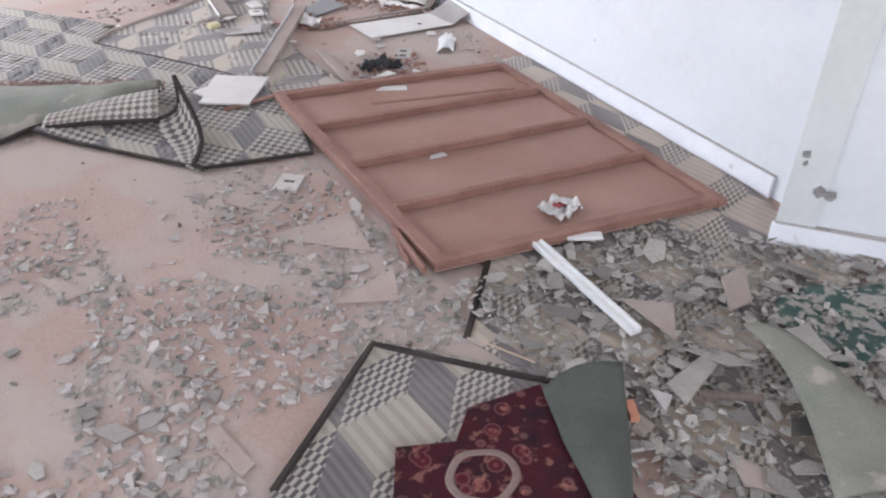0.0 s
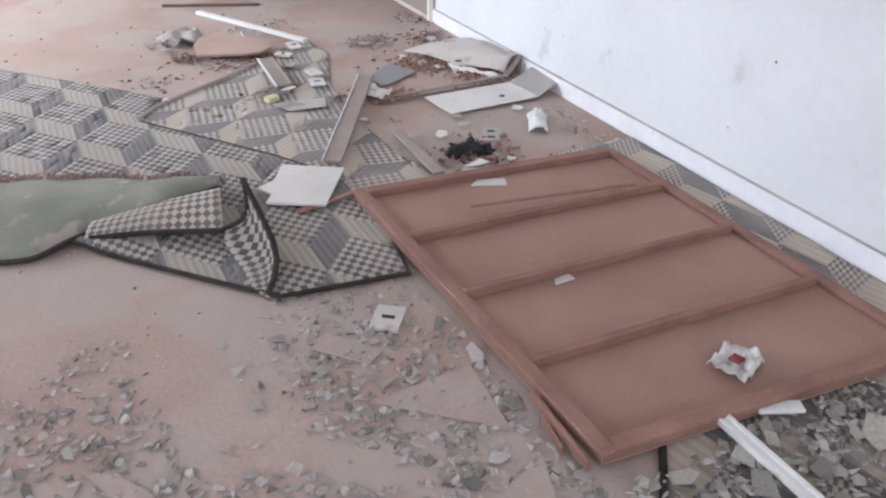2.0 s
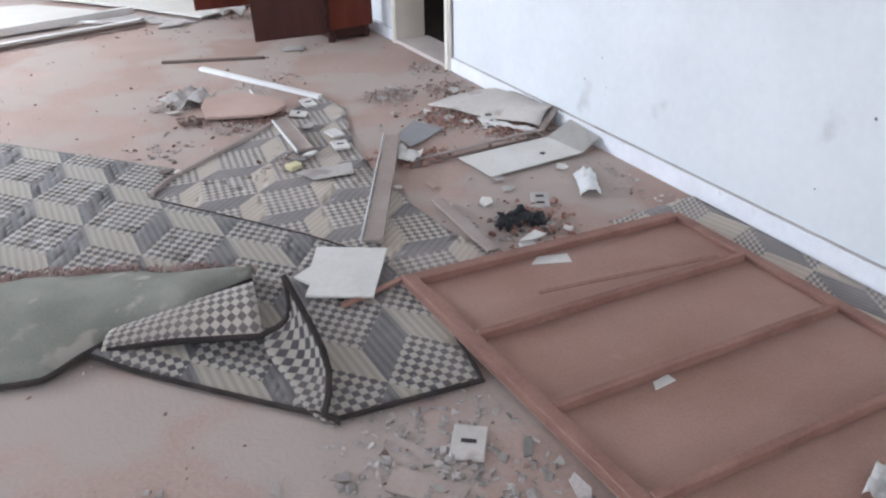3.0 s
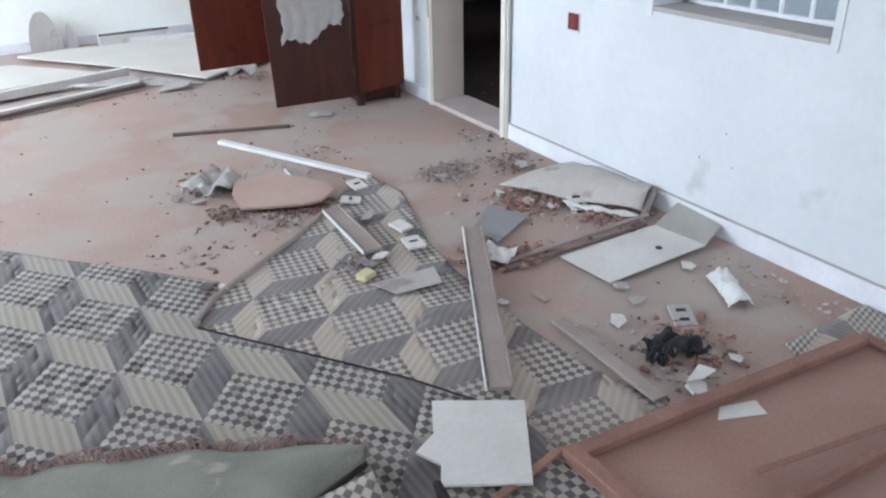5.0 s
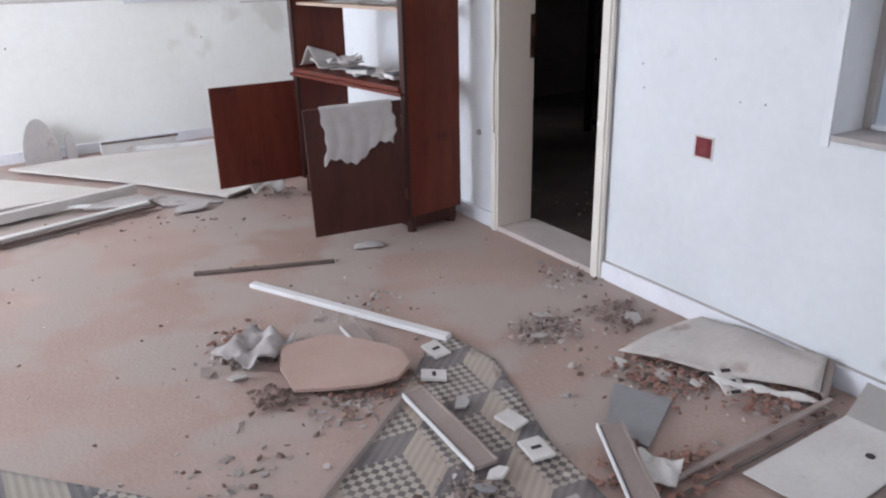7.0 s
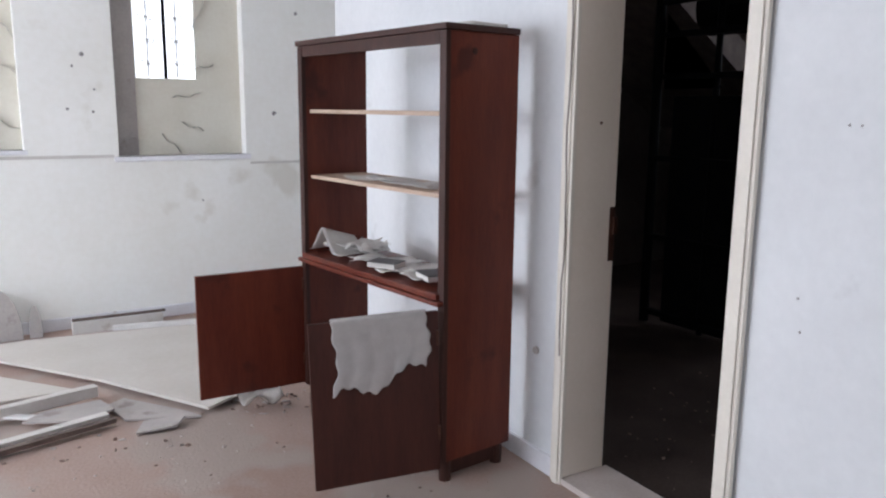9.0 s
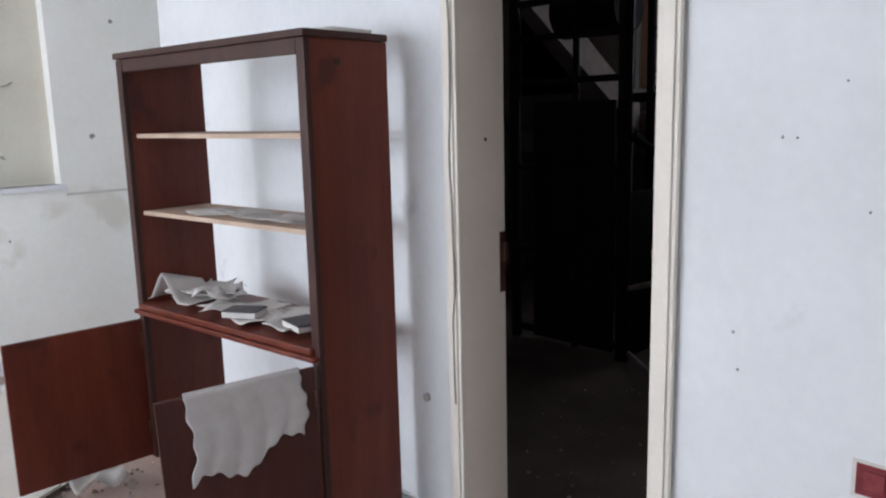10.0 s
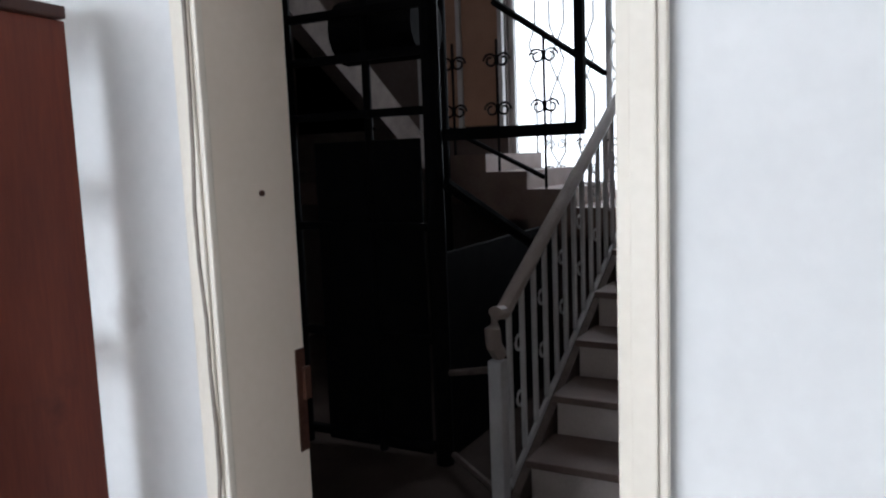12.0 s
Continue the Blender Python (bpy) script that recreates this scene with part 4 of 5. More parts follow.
for k in range(40):
    x, y, z = flap(0, fr.random())
    tube([(x + 0.01, y, z), (x - fr.uniform(0.02, 0.05), y - fr.uniform(-0.02, 0.04), z), (x - fr.uniform(0.05, 0.09), y - fr.uniform(0.0, 0.05), 0.02)], 0.004, 4, bm)
part("fringe", bm, FRINGE, main_rug, "tangled brown fringe")["kind"] = "stuff"


def spline(rows, u):
    k = min(len(rows) - 2, int(u * (len(rows) - 1)))
    t = u * (len(rows) - 1) - k
    return Vector(rows[k]).lerp(Vector(rows[k + 1]), t)


def band(u, v):
    p = spline([(0.0, 3.70, 0.03), (0.2, 3.60, 0.055), (0.43, 3.46, 0.075)], u).lerp(spline([(0.06, 3.76, 0.06), (0.27, 3.73, 0.10), (0.49, 3.74, 0.10)], u), v)
    return (p.x, p.y, p.z + 0.02 * math.sin(math.pi * v))


part("fold_band", sheet(band, 16, 8, 0.007, 2.2, 0.8), CHECKD, main_rug)
CURL = [(0.525, 3.50, 0.235), (0.538, 3.44, 0.18), (0.55, 3.37, 0.125), (0.553, 3.30, 0.085), (0.542, 3.235, 0.055), (0.51, 3.16, 0.04), (0.47, 3.10, 0.028), (0.50, 3.06, 0.021)]
FOOT = [(0.43, 3.47, 0.075), (0.42, 3.42, 0.05), (0.43, 3.35, 0.03), (0.44, 3.28, 0.024), (0.44, 3.21, 0.022), (0.44, 3.15, 0.021), (0.46, 3.10, 0.021), (0.50, 3.06, 0.021)]


def curl(u, v):
    """A hollow turned-up edge: low on one side, rising to a pointed rim."""
    p = spline(FOOT, u).lerp(spline(CURL, u), v)
    hollow = 0.035 * math.sin(math.pi * v) * (1 - u)
    return (p.x + hollow, p.y - 0.02 * math.sin(math.pi * v) * (1 - u), max(0.019, p.z - hollow))


part("curled_edge", sheet(curl, 28, 10, 0.007, 2.0, 0.6), CHECK, main_rug, "curled carpet edge showing its checked face")
part("binding", tube([spline(CURL, k / 30) for k in range(31)], 0.010, 6), EDGING, main_rug)
part("binding", tube([curl(0, 1 - k / 12) for k in range(13)] + [spline([(0.43, 3.46, 0.075), (0.2, 3.60, 0.055), (0.02, 3.70, 0.03)], k / 14) for k in range(15)], 0.010, 6), EDGING, main_rug)
bm = bmesh.new()
tube([flap(u / 30, 0) for u in range(31)], 0.009, 6, bm)
part("binding", bm, EDGING, main_rug)


def z_second(x, y):
    return 0.008 + 0.006 * noise.noise(Vector((x * 4, y * 4, 7))) + bump(x, y, 0.95, 4.5, 1.35, 4.2, 0.012, 0.05)


SECOND = [(1.10, 5.38), (1.50, 5.76), (1.54, 5.42), (1.36, 4.9), (1.31, 4.6), (1.28, 4.25), (1.30, 3.9), (1.36, 3.58), (0.95, 3.35), (0.7, 4.1), (0.34, 4.76), (0.46, 4.92)]
second = carpet("patterned_rug", SECOND, (0.55, 4.62), (0.222, -0.032), (0.035, 0.222), (0.11, 0.085), z_second, (CHECKD, STRIPED, GREYSTRIPED), "rumpled dusty carpet of tumbling blocks under debris", flip=True)
border(second, [(0.36, 4.8), (0.46, 4.92), (1.10, 5.38)], lambda x, y: z_second(x, y) + 0.004, 0.014, TAUPE, "dusty rolled carpet edge")


def z_third(x, y):
    return 0.02 + 0.004 * noise.noise(Vector((x * 4, y * 4, 9)))


THIRD = [(0.64, 1.86), (1.15, 1.40), (0.6, 0.7), (-0.1, 1.15), (0.25, 1.5)]
third = carpet("patterned_rug", THIRD, (0.44, 1.60), (0.2, 0.03), (0.12, 0.16), (0.02, -0.17), z_third, (CHECK, STRIPE, GREYSTRIPE), "carpet corner of tumbling blocks beside broken glass")
border(third, [(0.25, 1.5), (0.64, 1.84), (1.0, 1.48), (1.15, 1.36)], z_third, 0.012)


def z_fourth(x, y):
    return 0.010 + 0.003 * noise.noise(Vector((x * 4, y * 4, 11)))


FOURTH = [(0.89, 1.76), (1.14, 2.05), (1.4, 2.4), (1.9, 3.6), (2.33, 3.6), (2.27, 2.0), (2.2, 1.78), (2.2, 1.62), (1.9, 1.0), (1.2, 0.9)]
fourth = carpet("patterned_rug", FOURTH, (1.2, 1.6), (0.2, 0.05), (0.1, 0.17), (0.03, -0.17), z_fourth, (CHECKD, STRIPED, GREYSTRIPED), "dusty carpet of tumbling blocks buried under broken glass")
border(fourth, [(0.89, 1.76), (1.14, 2.05)], z_fourth, 0.011)

# dark red carpet folded over the third one
red = empty("dark_red_rug", pose(0, 0, 0), "dark red medallion carpet with its corner folded over", "carpet")
bm = prism([(0.44, 1.30), (0.53, 1.47), (0.66, 1.42), (0.74, 1.50), (0.94, 1.485), (0.95, 1.30), (0.93, 1.12), (0.8, 0.6), (0.3, 0.6), (0.2, 1.0)], 0.03, 0.04)
part("woven_field", bm, PERSIAN, red)
FOLD_W = [(0.93, 1.457, 0.045), (0.875, 1.30, 0.047), (0.83, 1.12, 0.05), (0.70, 0.90, 0.05)]
FOLD_E = [(1.163, 1.438, 0.05), (1.06, 1.30, 0.055), (0.91, 1.105, 0.055), (0.72, 0.88, 0.05)]


def fold_back(u, v):
    k = min(2, int(v * 3))
    a, b = Vector(FOLD_W[k]).lerp(Vector(FOLD_W[k + 1]), v * 3 - k), Vector(FOLD_E[k]).lerp(Vector(FOLD_E[k + 1]), v * 3 - k)
    p = a.lerp(b, u)
    return (p.x, p.y + 0.02 * math.sin(math.pi * u) * (1 - v), p.z + 0.02 * math.sin(math.pi * u) + 0.004 * noise.noise(Vector((u * 4, v * 6, 2))))


bm = sheet(fold_back, 12, 15, 0.008)
part("folded_corner", bm, DARKBACK, red, "dark green-grey carpet backing")
med = bmesh.new()
rings = [[med.verts.new((0.663 + r * math.cos(2 * math.pi * k / 28), 1.305 + r * (0.9 + 0.05 * math.sin(k)) * math.sin(2 * math.pi * k / 28), z)) for k in range(28)] for r, z in ((0.066, 0.0402), (0.07, 0.043), (0.082, 0.043), (0.086, 0.0402))]
for r0, r1 in zip(rings, rings[1:]):
    for k in range(28):
        med.faces.new((r0[k], r0[(k + 1) % 28], r1[(k + 1) % 28], r1[k]))
part("medallion_ring", med, TREAD, red, "pinkish ring of the medallion")
ob = link("folded_rug", sheet(lambda u, v: (1.52 + 0.09 * u - 0.28 * v + 0.25 * u * v + 0.05 * math.sin(v * 3) * (1 - u), 1.37 - 0.2 * u - 0.5 * v + 0.05 * u * v, 0.03 + 0.09 * math.sin(math.pi * min(1, u * 0.7 + 0.25)) + 0.01 * math.sin(v * 6)), 14, 14, 0.009), BACKING)
tagged(ob, "grey carpet piece turned backing side up on the glass", "carpet")
ob = link("green_cloth", sheet(lambda u, v: (1.70 + 0.45 * u, 1.12 + 0.3 * v + 0.05 * math.sin(u * 5), 0.022 + 0.03 * abs(noise.noise(Vector((u * 3, v * 3, 5))))), 16, 12, 0.004), GREENRUG)
tagged(ob, "crumpled dirty green cloth among broken glass", "cloth")

# ---- fallen panel ----
pan = empty("fallen_door", pose(0.952, 2.057, 0.022, 0, 0, 0), "brown hardboard door with cross battens lying flat on debris", "door")
PW = Vector((1.125, -0.115))
PL = Vector((0.0, 1.53))


def pp(u, v):
    return (PW.x * u + PL.x * v + 0.04 * v * u, PW.y * u + PL.y * v)


def slat(u0, v0, u1, v1, w, z0, z1, jag=0.0):
    a, b = Vector(pp(u0, v0)), Vector(pp(u1, v1))
    d = (b - a).normalized()
    s = Vector((-d.y, d.x)) * w / 2
    bm = prism([tuple(a - s), tuple(b - s), tuple(b + s), tuple(a + s)], z0, z1)
    bmesh.ops.bevel(bm, geom=bm.edges[:], offset=0.003, segments=1, affect="EDGES")
    return bm


part("sheet", prism([pp(0, 0), pp(1, 0), pp(1, 1), pp(0, 1)], 0, 0.006), PANEL, pan, "dusty brown hardboard sheet")
part("batten", slat(0.02, 0.0, 0.02, 1.0, 0.045, 0.0065, 0.036), BATTEN, pan)
part("batten", slat(0.98, 0.0, 0.98, 1.0, 0.045, 0.0065, 0.024), BATTEN, pan)
part("batten", slat(0.04, 0.015, 0.96, 0.015, 0.045, 0.0065, 0.036), BATTEN, pan)
part("batten", slat(0.04, 0.985, 0.96, 0.985, 0.045, 0.0065, 0.036), BATTEN, pan)
for v in (0.255, 0.495, 0.74):
    part("batten", slat(0.04, v - 0.01, 0.955, v + 0.012, 0.025, 0.0065, 0.04), BATTEN, pan)
part("splinter", slat(0.28, 0.80, 0.86, 0.76, 0.02, 0.0405, 0.048), BATTEN, pan, "split batten strip")
part("splinter", slat(-0.03, 0.0, -0.016, 0.17, 0.014, 0.0, 0.03), BATTEN, pan)
part("splinter", slat(-0.045, 0.05, -0.025, 0.13, 0.01, -0.015, 0.012), BATTEN, pan)
part("support", box(0.05, 1.0, 0.05, 0.09, -0.022, -0.0005), BATTEN, pan)
part("support", box(0.05, 1.0, 1.35, 1.39, -0.022, -0.0005), BATTEN, pan)
pk = empty("torn_packet", pose(1.50, 2.17, 0.0285, 0, 0, 20), "torn white and red printed packet on the panel", "packet")
part("wrapper", crumpled(0.14, 0.11, 0.03, 77, 0.001, 16, 5.0), PAPER, pk)
part("print", sheet(lambda u, v: ((u - 0.5) * 0.042, (v - 0.5) * 0.034, 0.03 + 0.008 * math.sin(u * 6)), 6, 6, 0.001), REDINK, pk, "dark red print")
for x, y, s, rz in ((1.33, 2.74, 0.04, 10), (1.475, 3.45, 0.075, -15)):
    ob = link("paper_scrap", prism([(-s, -s * 0.2), (s * 0.9, -s * 0.5), (s, s * 0.3), (-s * 0.5, s * 0.4)], 0, 0.003), SHEETW)
    ob.matrix_world = pose(x, y, 0.029, 0, 0, rz)
    tagged(ob, "torn white scrap lying on the brown panel", "scrap", "scraps on the panel")


# ---- loose boards, sticks and sheets ----
def bar(name, a, b, w, h, material, label, category, z=0.0, z1=None, lip=0.0, group=""):
    a, b = Vector(a), Vector(b)
    d = b - a
    n = d.length
    z1 = z if z1 is None else z1
    m = pose(a.x, a.y, z, 0, -math.degrees(math.atan2(z1 - z, n)), math.degrees(math.atan2(d.y, d.x)))
    if lip:
        k = w / 2
        top = empty(name, m, label, category, group)
        turn = Matrix(((0, 0, 1, 0), (1, 0, 0, 0), (0, 1, 0, 0), (0, 0, 0, 1)))
        bm = prism([(-k, 0), (k - 0.0125, 0), (k - 0.0125, h), (0.008 - k, h), (0.008 - k, h + lip * 0.7), (-k, h + lip * 0.7)], 0, n)
        bm.transform(turn)
        part("channel", bm, material, top)
        part("edge_strip", box(0, n, k - 0.0055 if material == TAUPE else k - 0.012, k, 0, h + lip * (0.5 if material == TAUPE else 1), 0.0015), WHITEPL if material == TAUPE else material, top)
        return top
    else:
        bm = box(0, n, -w / 2, w / 2, 0, h, min(0.004, h / 3))
    ob = link(name, bm, material)
    ob.matrix_world = m
    return tagged(ob, label, category, group)


bar("white_moulding", (1.305, 2.03), (1.295, 1.53), 0.036, 0.014, WHITEPL, "white plastic moulding strip resting on broken glass", "strip", 0.036, 0.032, 0.006)
bar("white_offcut", (1.42, 2.02), (1.53, 1.97), 0.04, 0.012, WHITEPL, "short white plastic offcut on the rubble", "strip", 0.03)
bar("profile_strip", (0.985, 3.895), (1.535, 4.83), 0.085, 0.012, TAUPE, "taupe plastic profile lying across the carpet", "strip", 0.03, 0.034, 0.012)
bar("profile_strip", (1.105, 4.90), (1.14, 5.36), 0.085, 0.012, TAUPE, "short taupe profile with white edge on the carpet", "strip", 0.024, 0.03, 0.01)
bar("profile_strip", (1.185, 5.69), (1.205, 5.97), 0.075, 0.01, TAUPE, "broken end of a taupe profile", "strip", 0.005, 0.02, 0.01)
bar("white_batten", (1.055, 6.65), (1.485, 5.65), 0.04, 0.022, WHITEPL, "long white painted batten lying on the floor", "batten", 0.0, 0.01)
bar("dark_batten", (0.87, 6.945), (1.50, 6.69), 0.028, 0.018, DARKWOOD, "dark weathered stick lying on the floor", "batten")
bar("wood_strip", (1.50, 4.56), (2.24, 4.52), 0.022, 0.01, TAUPE, "long brown wood strip lying on the floor", "strip", 0.004, 0.03)
bar("wood_strip", (1.46, 4.50), (2.18, 4.47), 0.016, 0.008, DARKWOOD, "thin brown wood strip lying on the floor", "strip", 0.004, 0.02)
bar("wood_strip", (1.38, 4.10), (1.335, 3.60), 0.05, 0.012, TAUPE, "brown batten beside charred scraps", "strip", 0.02, 0.03)
bar("dark_rod", (1.27, 1.27), (1.40, 1.18), 0.018, 0.016, DARKWOOD, "dark rod among broken glass", "rod", 0.035)
bar("brown_lath", (0.72, 3.56), (0.97, 3.60), 0.022, 0.012, BATTEN, "brown lath sticking out from the fallen panel", "lath", 0.02, 0.03)
bar("dry_straw", (0.90, 1.70), (0.98, 1.56), 0.005, 0.004, SHELFWOOD, "dry straw on the carpet", "straw", 0.034)


def plate(name, pts, material, label, category, z=0.0, t=0.004, zf=None, group=""):
    ob = link(name, prism(pts, z, z + t, zf=zf), material)
    return tagged(ob, label, category, group)


plate("white_board", [(0.79, 3.955), (1.005, 3.805), (0.825, 3.54), (0.635, 3.665), (0.675, 3.725), (0.645, 3.80), (0.72, 3.835)], SHEETW, "torn white laminated board on the carpet", "board", 0.03, 0.008, lambda x, y: 0.02 * (x - 0.66))
# folded white sheet against the wall
fs = empty("folded_sheet", pose(0, 0, 0), "dusty white folded sheet leaning against the skirting", "sheet")
part("lower_leaf", prism([(1.70, 4.46), (1.715, 4.20), (2.225, 4.20), (2.205, 4.45)], 0.012, 0.017, zf=lambda x, y: 0.01 * (x - 1.7)), SHEETW, fs)
bm = bmesh.new()
q = [bm.verts.new(p) for p in ((2.226, 4.20, 0.021), (2.358, 4.235, 0.06), (2.364, 4.475, 0.078), (2.206, 4.45, 0.021))]
bm.faces.new(q)
bmesh.ops.solidify(bm, geom=bm.faces[:], thickness=0.006)
part("upper_leaf", bm, SHEETW, fs, "folded end tilted up on the wall")
part("hole", tube([(2.06, 4.29, 0.018), (2.06, 4.29, 0.0225)], 0.014, 10), DARKSLOT, fs)
part("prop", box(1.78, 2.2, 4.26, 4.34, 0.0, 0.0122, 0.004), SHEETG, fs)
cd = empty("bent_card", pose(0, 0, 0), "large bent beige card sheet lying over rubble by the wall", "card")


def card_leaf(u, v):
    a = Vector((1.925, 5.17, 0.03)).lerp(Vector((2.235, 4.56, 0.035)), v)
    b = Vector((2.345, 5.13, 0.07)).lerp(Vector((2.365, 4.62, 0.10)), v)
    p = a.lerp(b, u)
    return (p.x, p.y, p.z + 0.025 * math.sin(math.pi * u) * (0.4 + v) + 0.006 * math.sin(v * 9 + u * 4) + 0.01 * noise.noise(Vector((u * 3, v * 5, 8))))


part("leaf", sheet(card_leaf, 16, 20, 0.004), CARDW, cd)
part("rolled_end", sheet(lambda u, v: (2.235 + 0.13 * u, 4.56 + 0.06 * u - 0.025 * math.sin(v * 3.1), 0.037 + 0.065 * u - 0.045 * v * (1 - 0.3 * u)), 8, 6, 0.004), TAUPE, cd, "torn brown underside of the rolled end")
part("torn_edge", sheet(lambda u, v: (2.05 + 0.17 * u, 4.86 - 0.3 * u - 0.05 * v, 0.028 - 0.015 * v + 0.006 * math.sin(u * 17)), 12, 4, 0.003), SHEETW, cd)
plate("grey_sheet", [(1.565, 4.87), (1.765, 5.03), (1.84, 4.84), (1.57, 4.70)], BLUEGREY, "small blue-grey sheet lying on the floor", "sheet", 0.012, 0.004)
plate("round_board", [(0.82, 5.62), (0.92, 5.55), (1.05, 5.48), (1.14, 5.46), (1.23, 5.52), (1.25, 5.63), (1.18, 5.78), (1.08, 5.92), (0.90, 5.94), (0.84, 5.8)], BOARDP, "rounded pinkish board with dusty surface", "board", 0.02, 0.012, lambda x, y: 0.05 * (x - 0.8))
plate("board_prop", [(0.9, 5.7), (1.1, 5.7), (1.1, 5.8), (0.9, 5.8)], TAUPE, "wood scrap under a rounded board", "scrap", 0.0, 0.022)
ob = link("crumpled_packet", crumpled(0.24, 0.22, 0.06, 5, 0.002, 18, 3.6), SHEETG)
ob.matrix_world = pose(0.82, 6.0, 0, 0, 0, 25)
tagged(ob, "crumpled white packaging lying in rubble", "packaging")
ob = link("crumpled_bag", sheet(lambda u, v: ((u - 0.5) * (0.085 + 0.05 * (v - 0.4) ** 2), (v - 0.5) * 0.23, 0.008 + 0.05 * math.sin(math.pi * u) * (0.6 + 0.4 * math.sin(v * 6)) + 0.022 * abs(noise.noise(Vector((u * 3.5, v * 6, 2))))), 18, 24, 0.001), WHITEPL)
ob.matrix_world = pose(2.03, 3.92, 0, 0, 0, -32)
tagged(ob, "crumpled silvery white bag on the floor", "bag")


def plug_plate(x, y, z, rz, tilt=0.0, slots=1, s=1.0, mat_=None):
    top = empty("switch_plate", pose(x, y, z, tilt, 0, rz), "dusty pale switch plate with dark slot torn off the wall", "switch plate", "torn-off switch plates")
    part("plate", box(-0.045 * s, 0.045 * s, -0.06 * s, 0.06 * s, 0, 0.012, 0.003), mat_ or SHEETW, top)
    for k in range(slots):
        yy = (k - (slots - 1) / 2) * 0.045
        part("slot", box(-0.02 * s, 0.02 * s, yy - 0.007, yy + 0.007, 0.0121, 0.0135), DARKSLOT, top)
    return top


plug_plate(0.757, 2.832, 0.002, -38, mat_=CARDW)
plug_plate(2.09, 4.80, 0.012, -25, 25, 3, 0.9)
plug_plate(1.28, 4.88, 0.022, -10, 0, 1, 0.85)
plug_plate(1.27, 5.43, 0.02, 60, 6, 1, 0.75)
plug_plate(1.76, 3.90, 0.004, -30, 12, 2, 0.85, SHEETG)
plug_plate(1.39, 5.60, 0.012, 5, 8, 1, 0.8)
plug_plate(1.32, 5.05, 0.02, 10, 4, 0, 0.75)
ob = link("sponge_block", box(-0.032, 0.032, -0.024, 0.024, 0, 0.026, 0.006), YELLOW)
ob.matrix_world = pose(0.99, 4.74, 0.018, 0, 0, 20)
tagged(ob, "pale yellow block on the patterned carpet", "block")
ob = link("grey_card_piece", prism([(0.98, 4.68), (1.24, 4.66), (1.20, 4.54), (1.02, 4.56)], 0.022, 0.026), SHEETG)
tagged(ob, "torn grey card on the patterned carpet", "card")
for k, (x, y, s) in enumerate(((1.57, 3.80, 0.075), (1.50, 3.77, 0.05), (1.63, 3.74, 0.055))):
    ob = link("charred_scrap", crumpled(s * 1.6, s * 1.3, 0.04, 60 + k, 0.004, 12, 4.0), BLACKRAG)
    ob.matrix_world = pose(x, y, 0.0, 0, 0, 40 * k)
    tagged(ob, "charred black crumpled scrap on the floor", "scrap", "charred scraps")
ob = link("brick_piece", box(-0.012, 0.012, -0.03, 0.03, 0, 0.02, 0.003), BRICK)
ob.matrix_world = pose(1.08, 1.30, 0.035, 0, 0, -25)
tagged(ob, "small orange brick piece among broken glass", "brick")
plate("white_scrap", [(1.46, 3.62), (1.56, 3.66), (1.58, 3.61), (1.51, 3.60)], SHEETW, "torn white scrap beside the fallen panel", "scrap", 0.03, 0.003)
plate("red_wrapper", [(1.44, 4.24), (1.468, 4.245), (1.465, 4.32), (1.44, 4.315)], BOARDP, "small pinkish wrapper on the floor", "wrapper", 0.004, 0.006)

for pts in ([(0.56, 2.52), (0.87, 2.53), (0.84, 2.27)], [(-0.13, 2.61), (-0.055, 2.56), (0.01, 2.46), (-0.055, 2.45)], [(0.16, 1.75), (0.20, 1.76), (0.24, 1.60), (0.20, 1.58)], [(0.62, 2.08), (0.86, 2.16), (0.80, 2.0)], [(0.50, 2.80), (0.56, 2.86), (0.68, 2.70), (0.62, 2.66)]):
    plate("flat_shard", pts, DUSTGLASS, "large dusty glass sheet piece lying on the floor", "glass", 0.003, 0.005, group="large glass pieces")

for pts, m, c in (([(1.333, 1.64), (1.455, 1.56), (1.356, 1.445)], TAUPE, "tan"), ([(1.67, 1.59), (1.777, 1.60), (1.667, 1.465), (1.58, 1.466)], TAUPE, "brown"), ([(1.623, 1.344), (1.738, 1.325), (1.70, 1.212), (1.57, 1.205)], GLASSBIT, "grey"), ([(1.221, 1.331), (1.397, 1.371), (1.405, 1.329), (1.215, 1.255)], GLASSBIT, "grey"), ([(1.192, 1.096), (1.26, 1.003), (1.222, 0.962), (1.164, 1.02)], TAUPE, "tan"), ([(1.17, 1.335), (1.205, 1.294), (1.152, 1.257)], SHEETG, "grey")):
    plate("broken_tile", pts, m, c + " broken sheet piece lying on broken glass", "tile piece", 0.042, 0.005, lambda x, y: 0.06 * (y - 1.3), group="broken pieces on the glass")
ob = link("crumpled_paper", crumpled(0.12, 0.13, 0.03, 91, 0.0012, 14, 3.0), SHEETW)
ob.matrix_world = pose(1.49, 4.60, 0.012, 0, 0, 30)
tagged(ob, "crumpled white paper beside the long profile", "paper")
rf = random.Random(31)
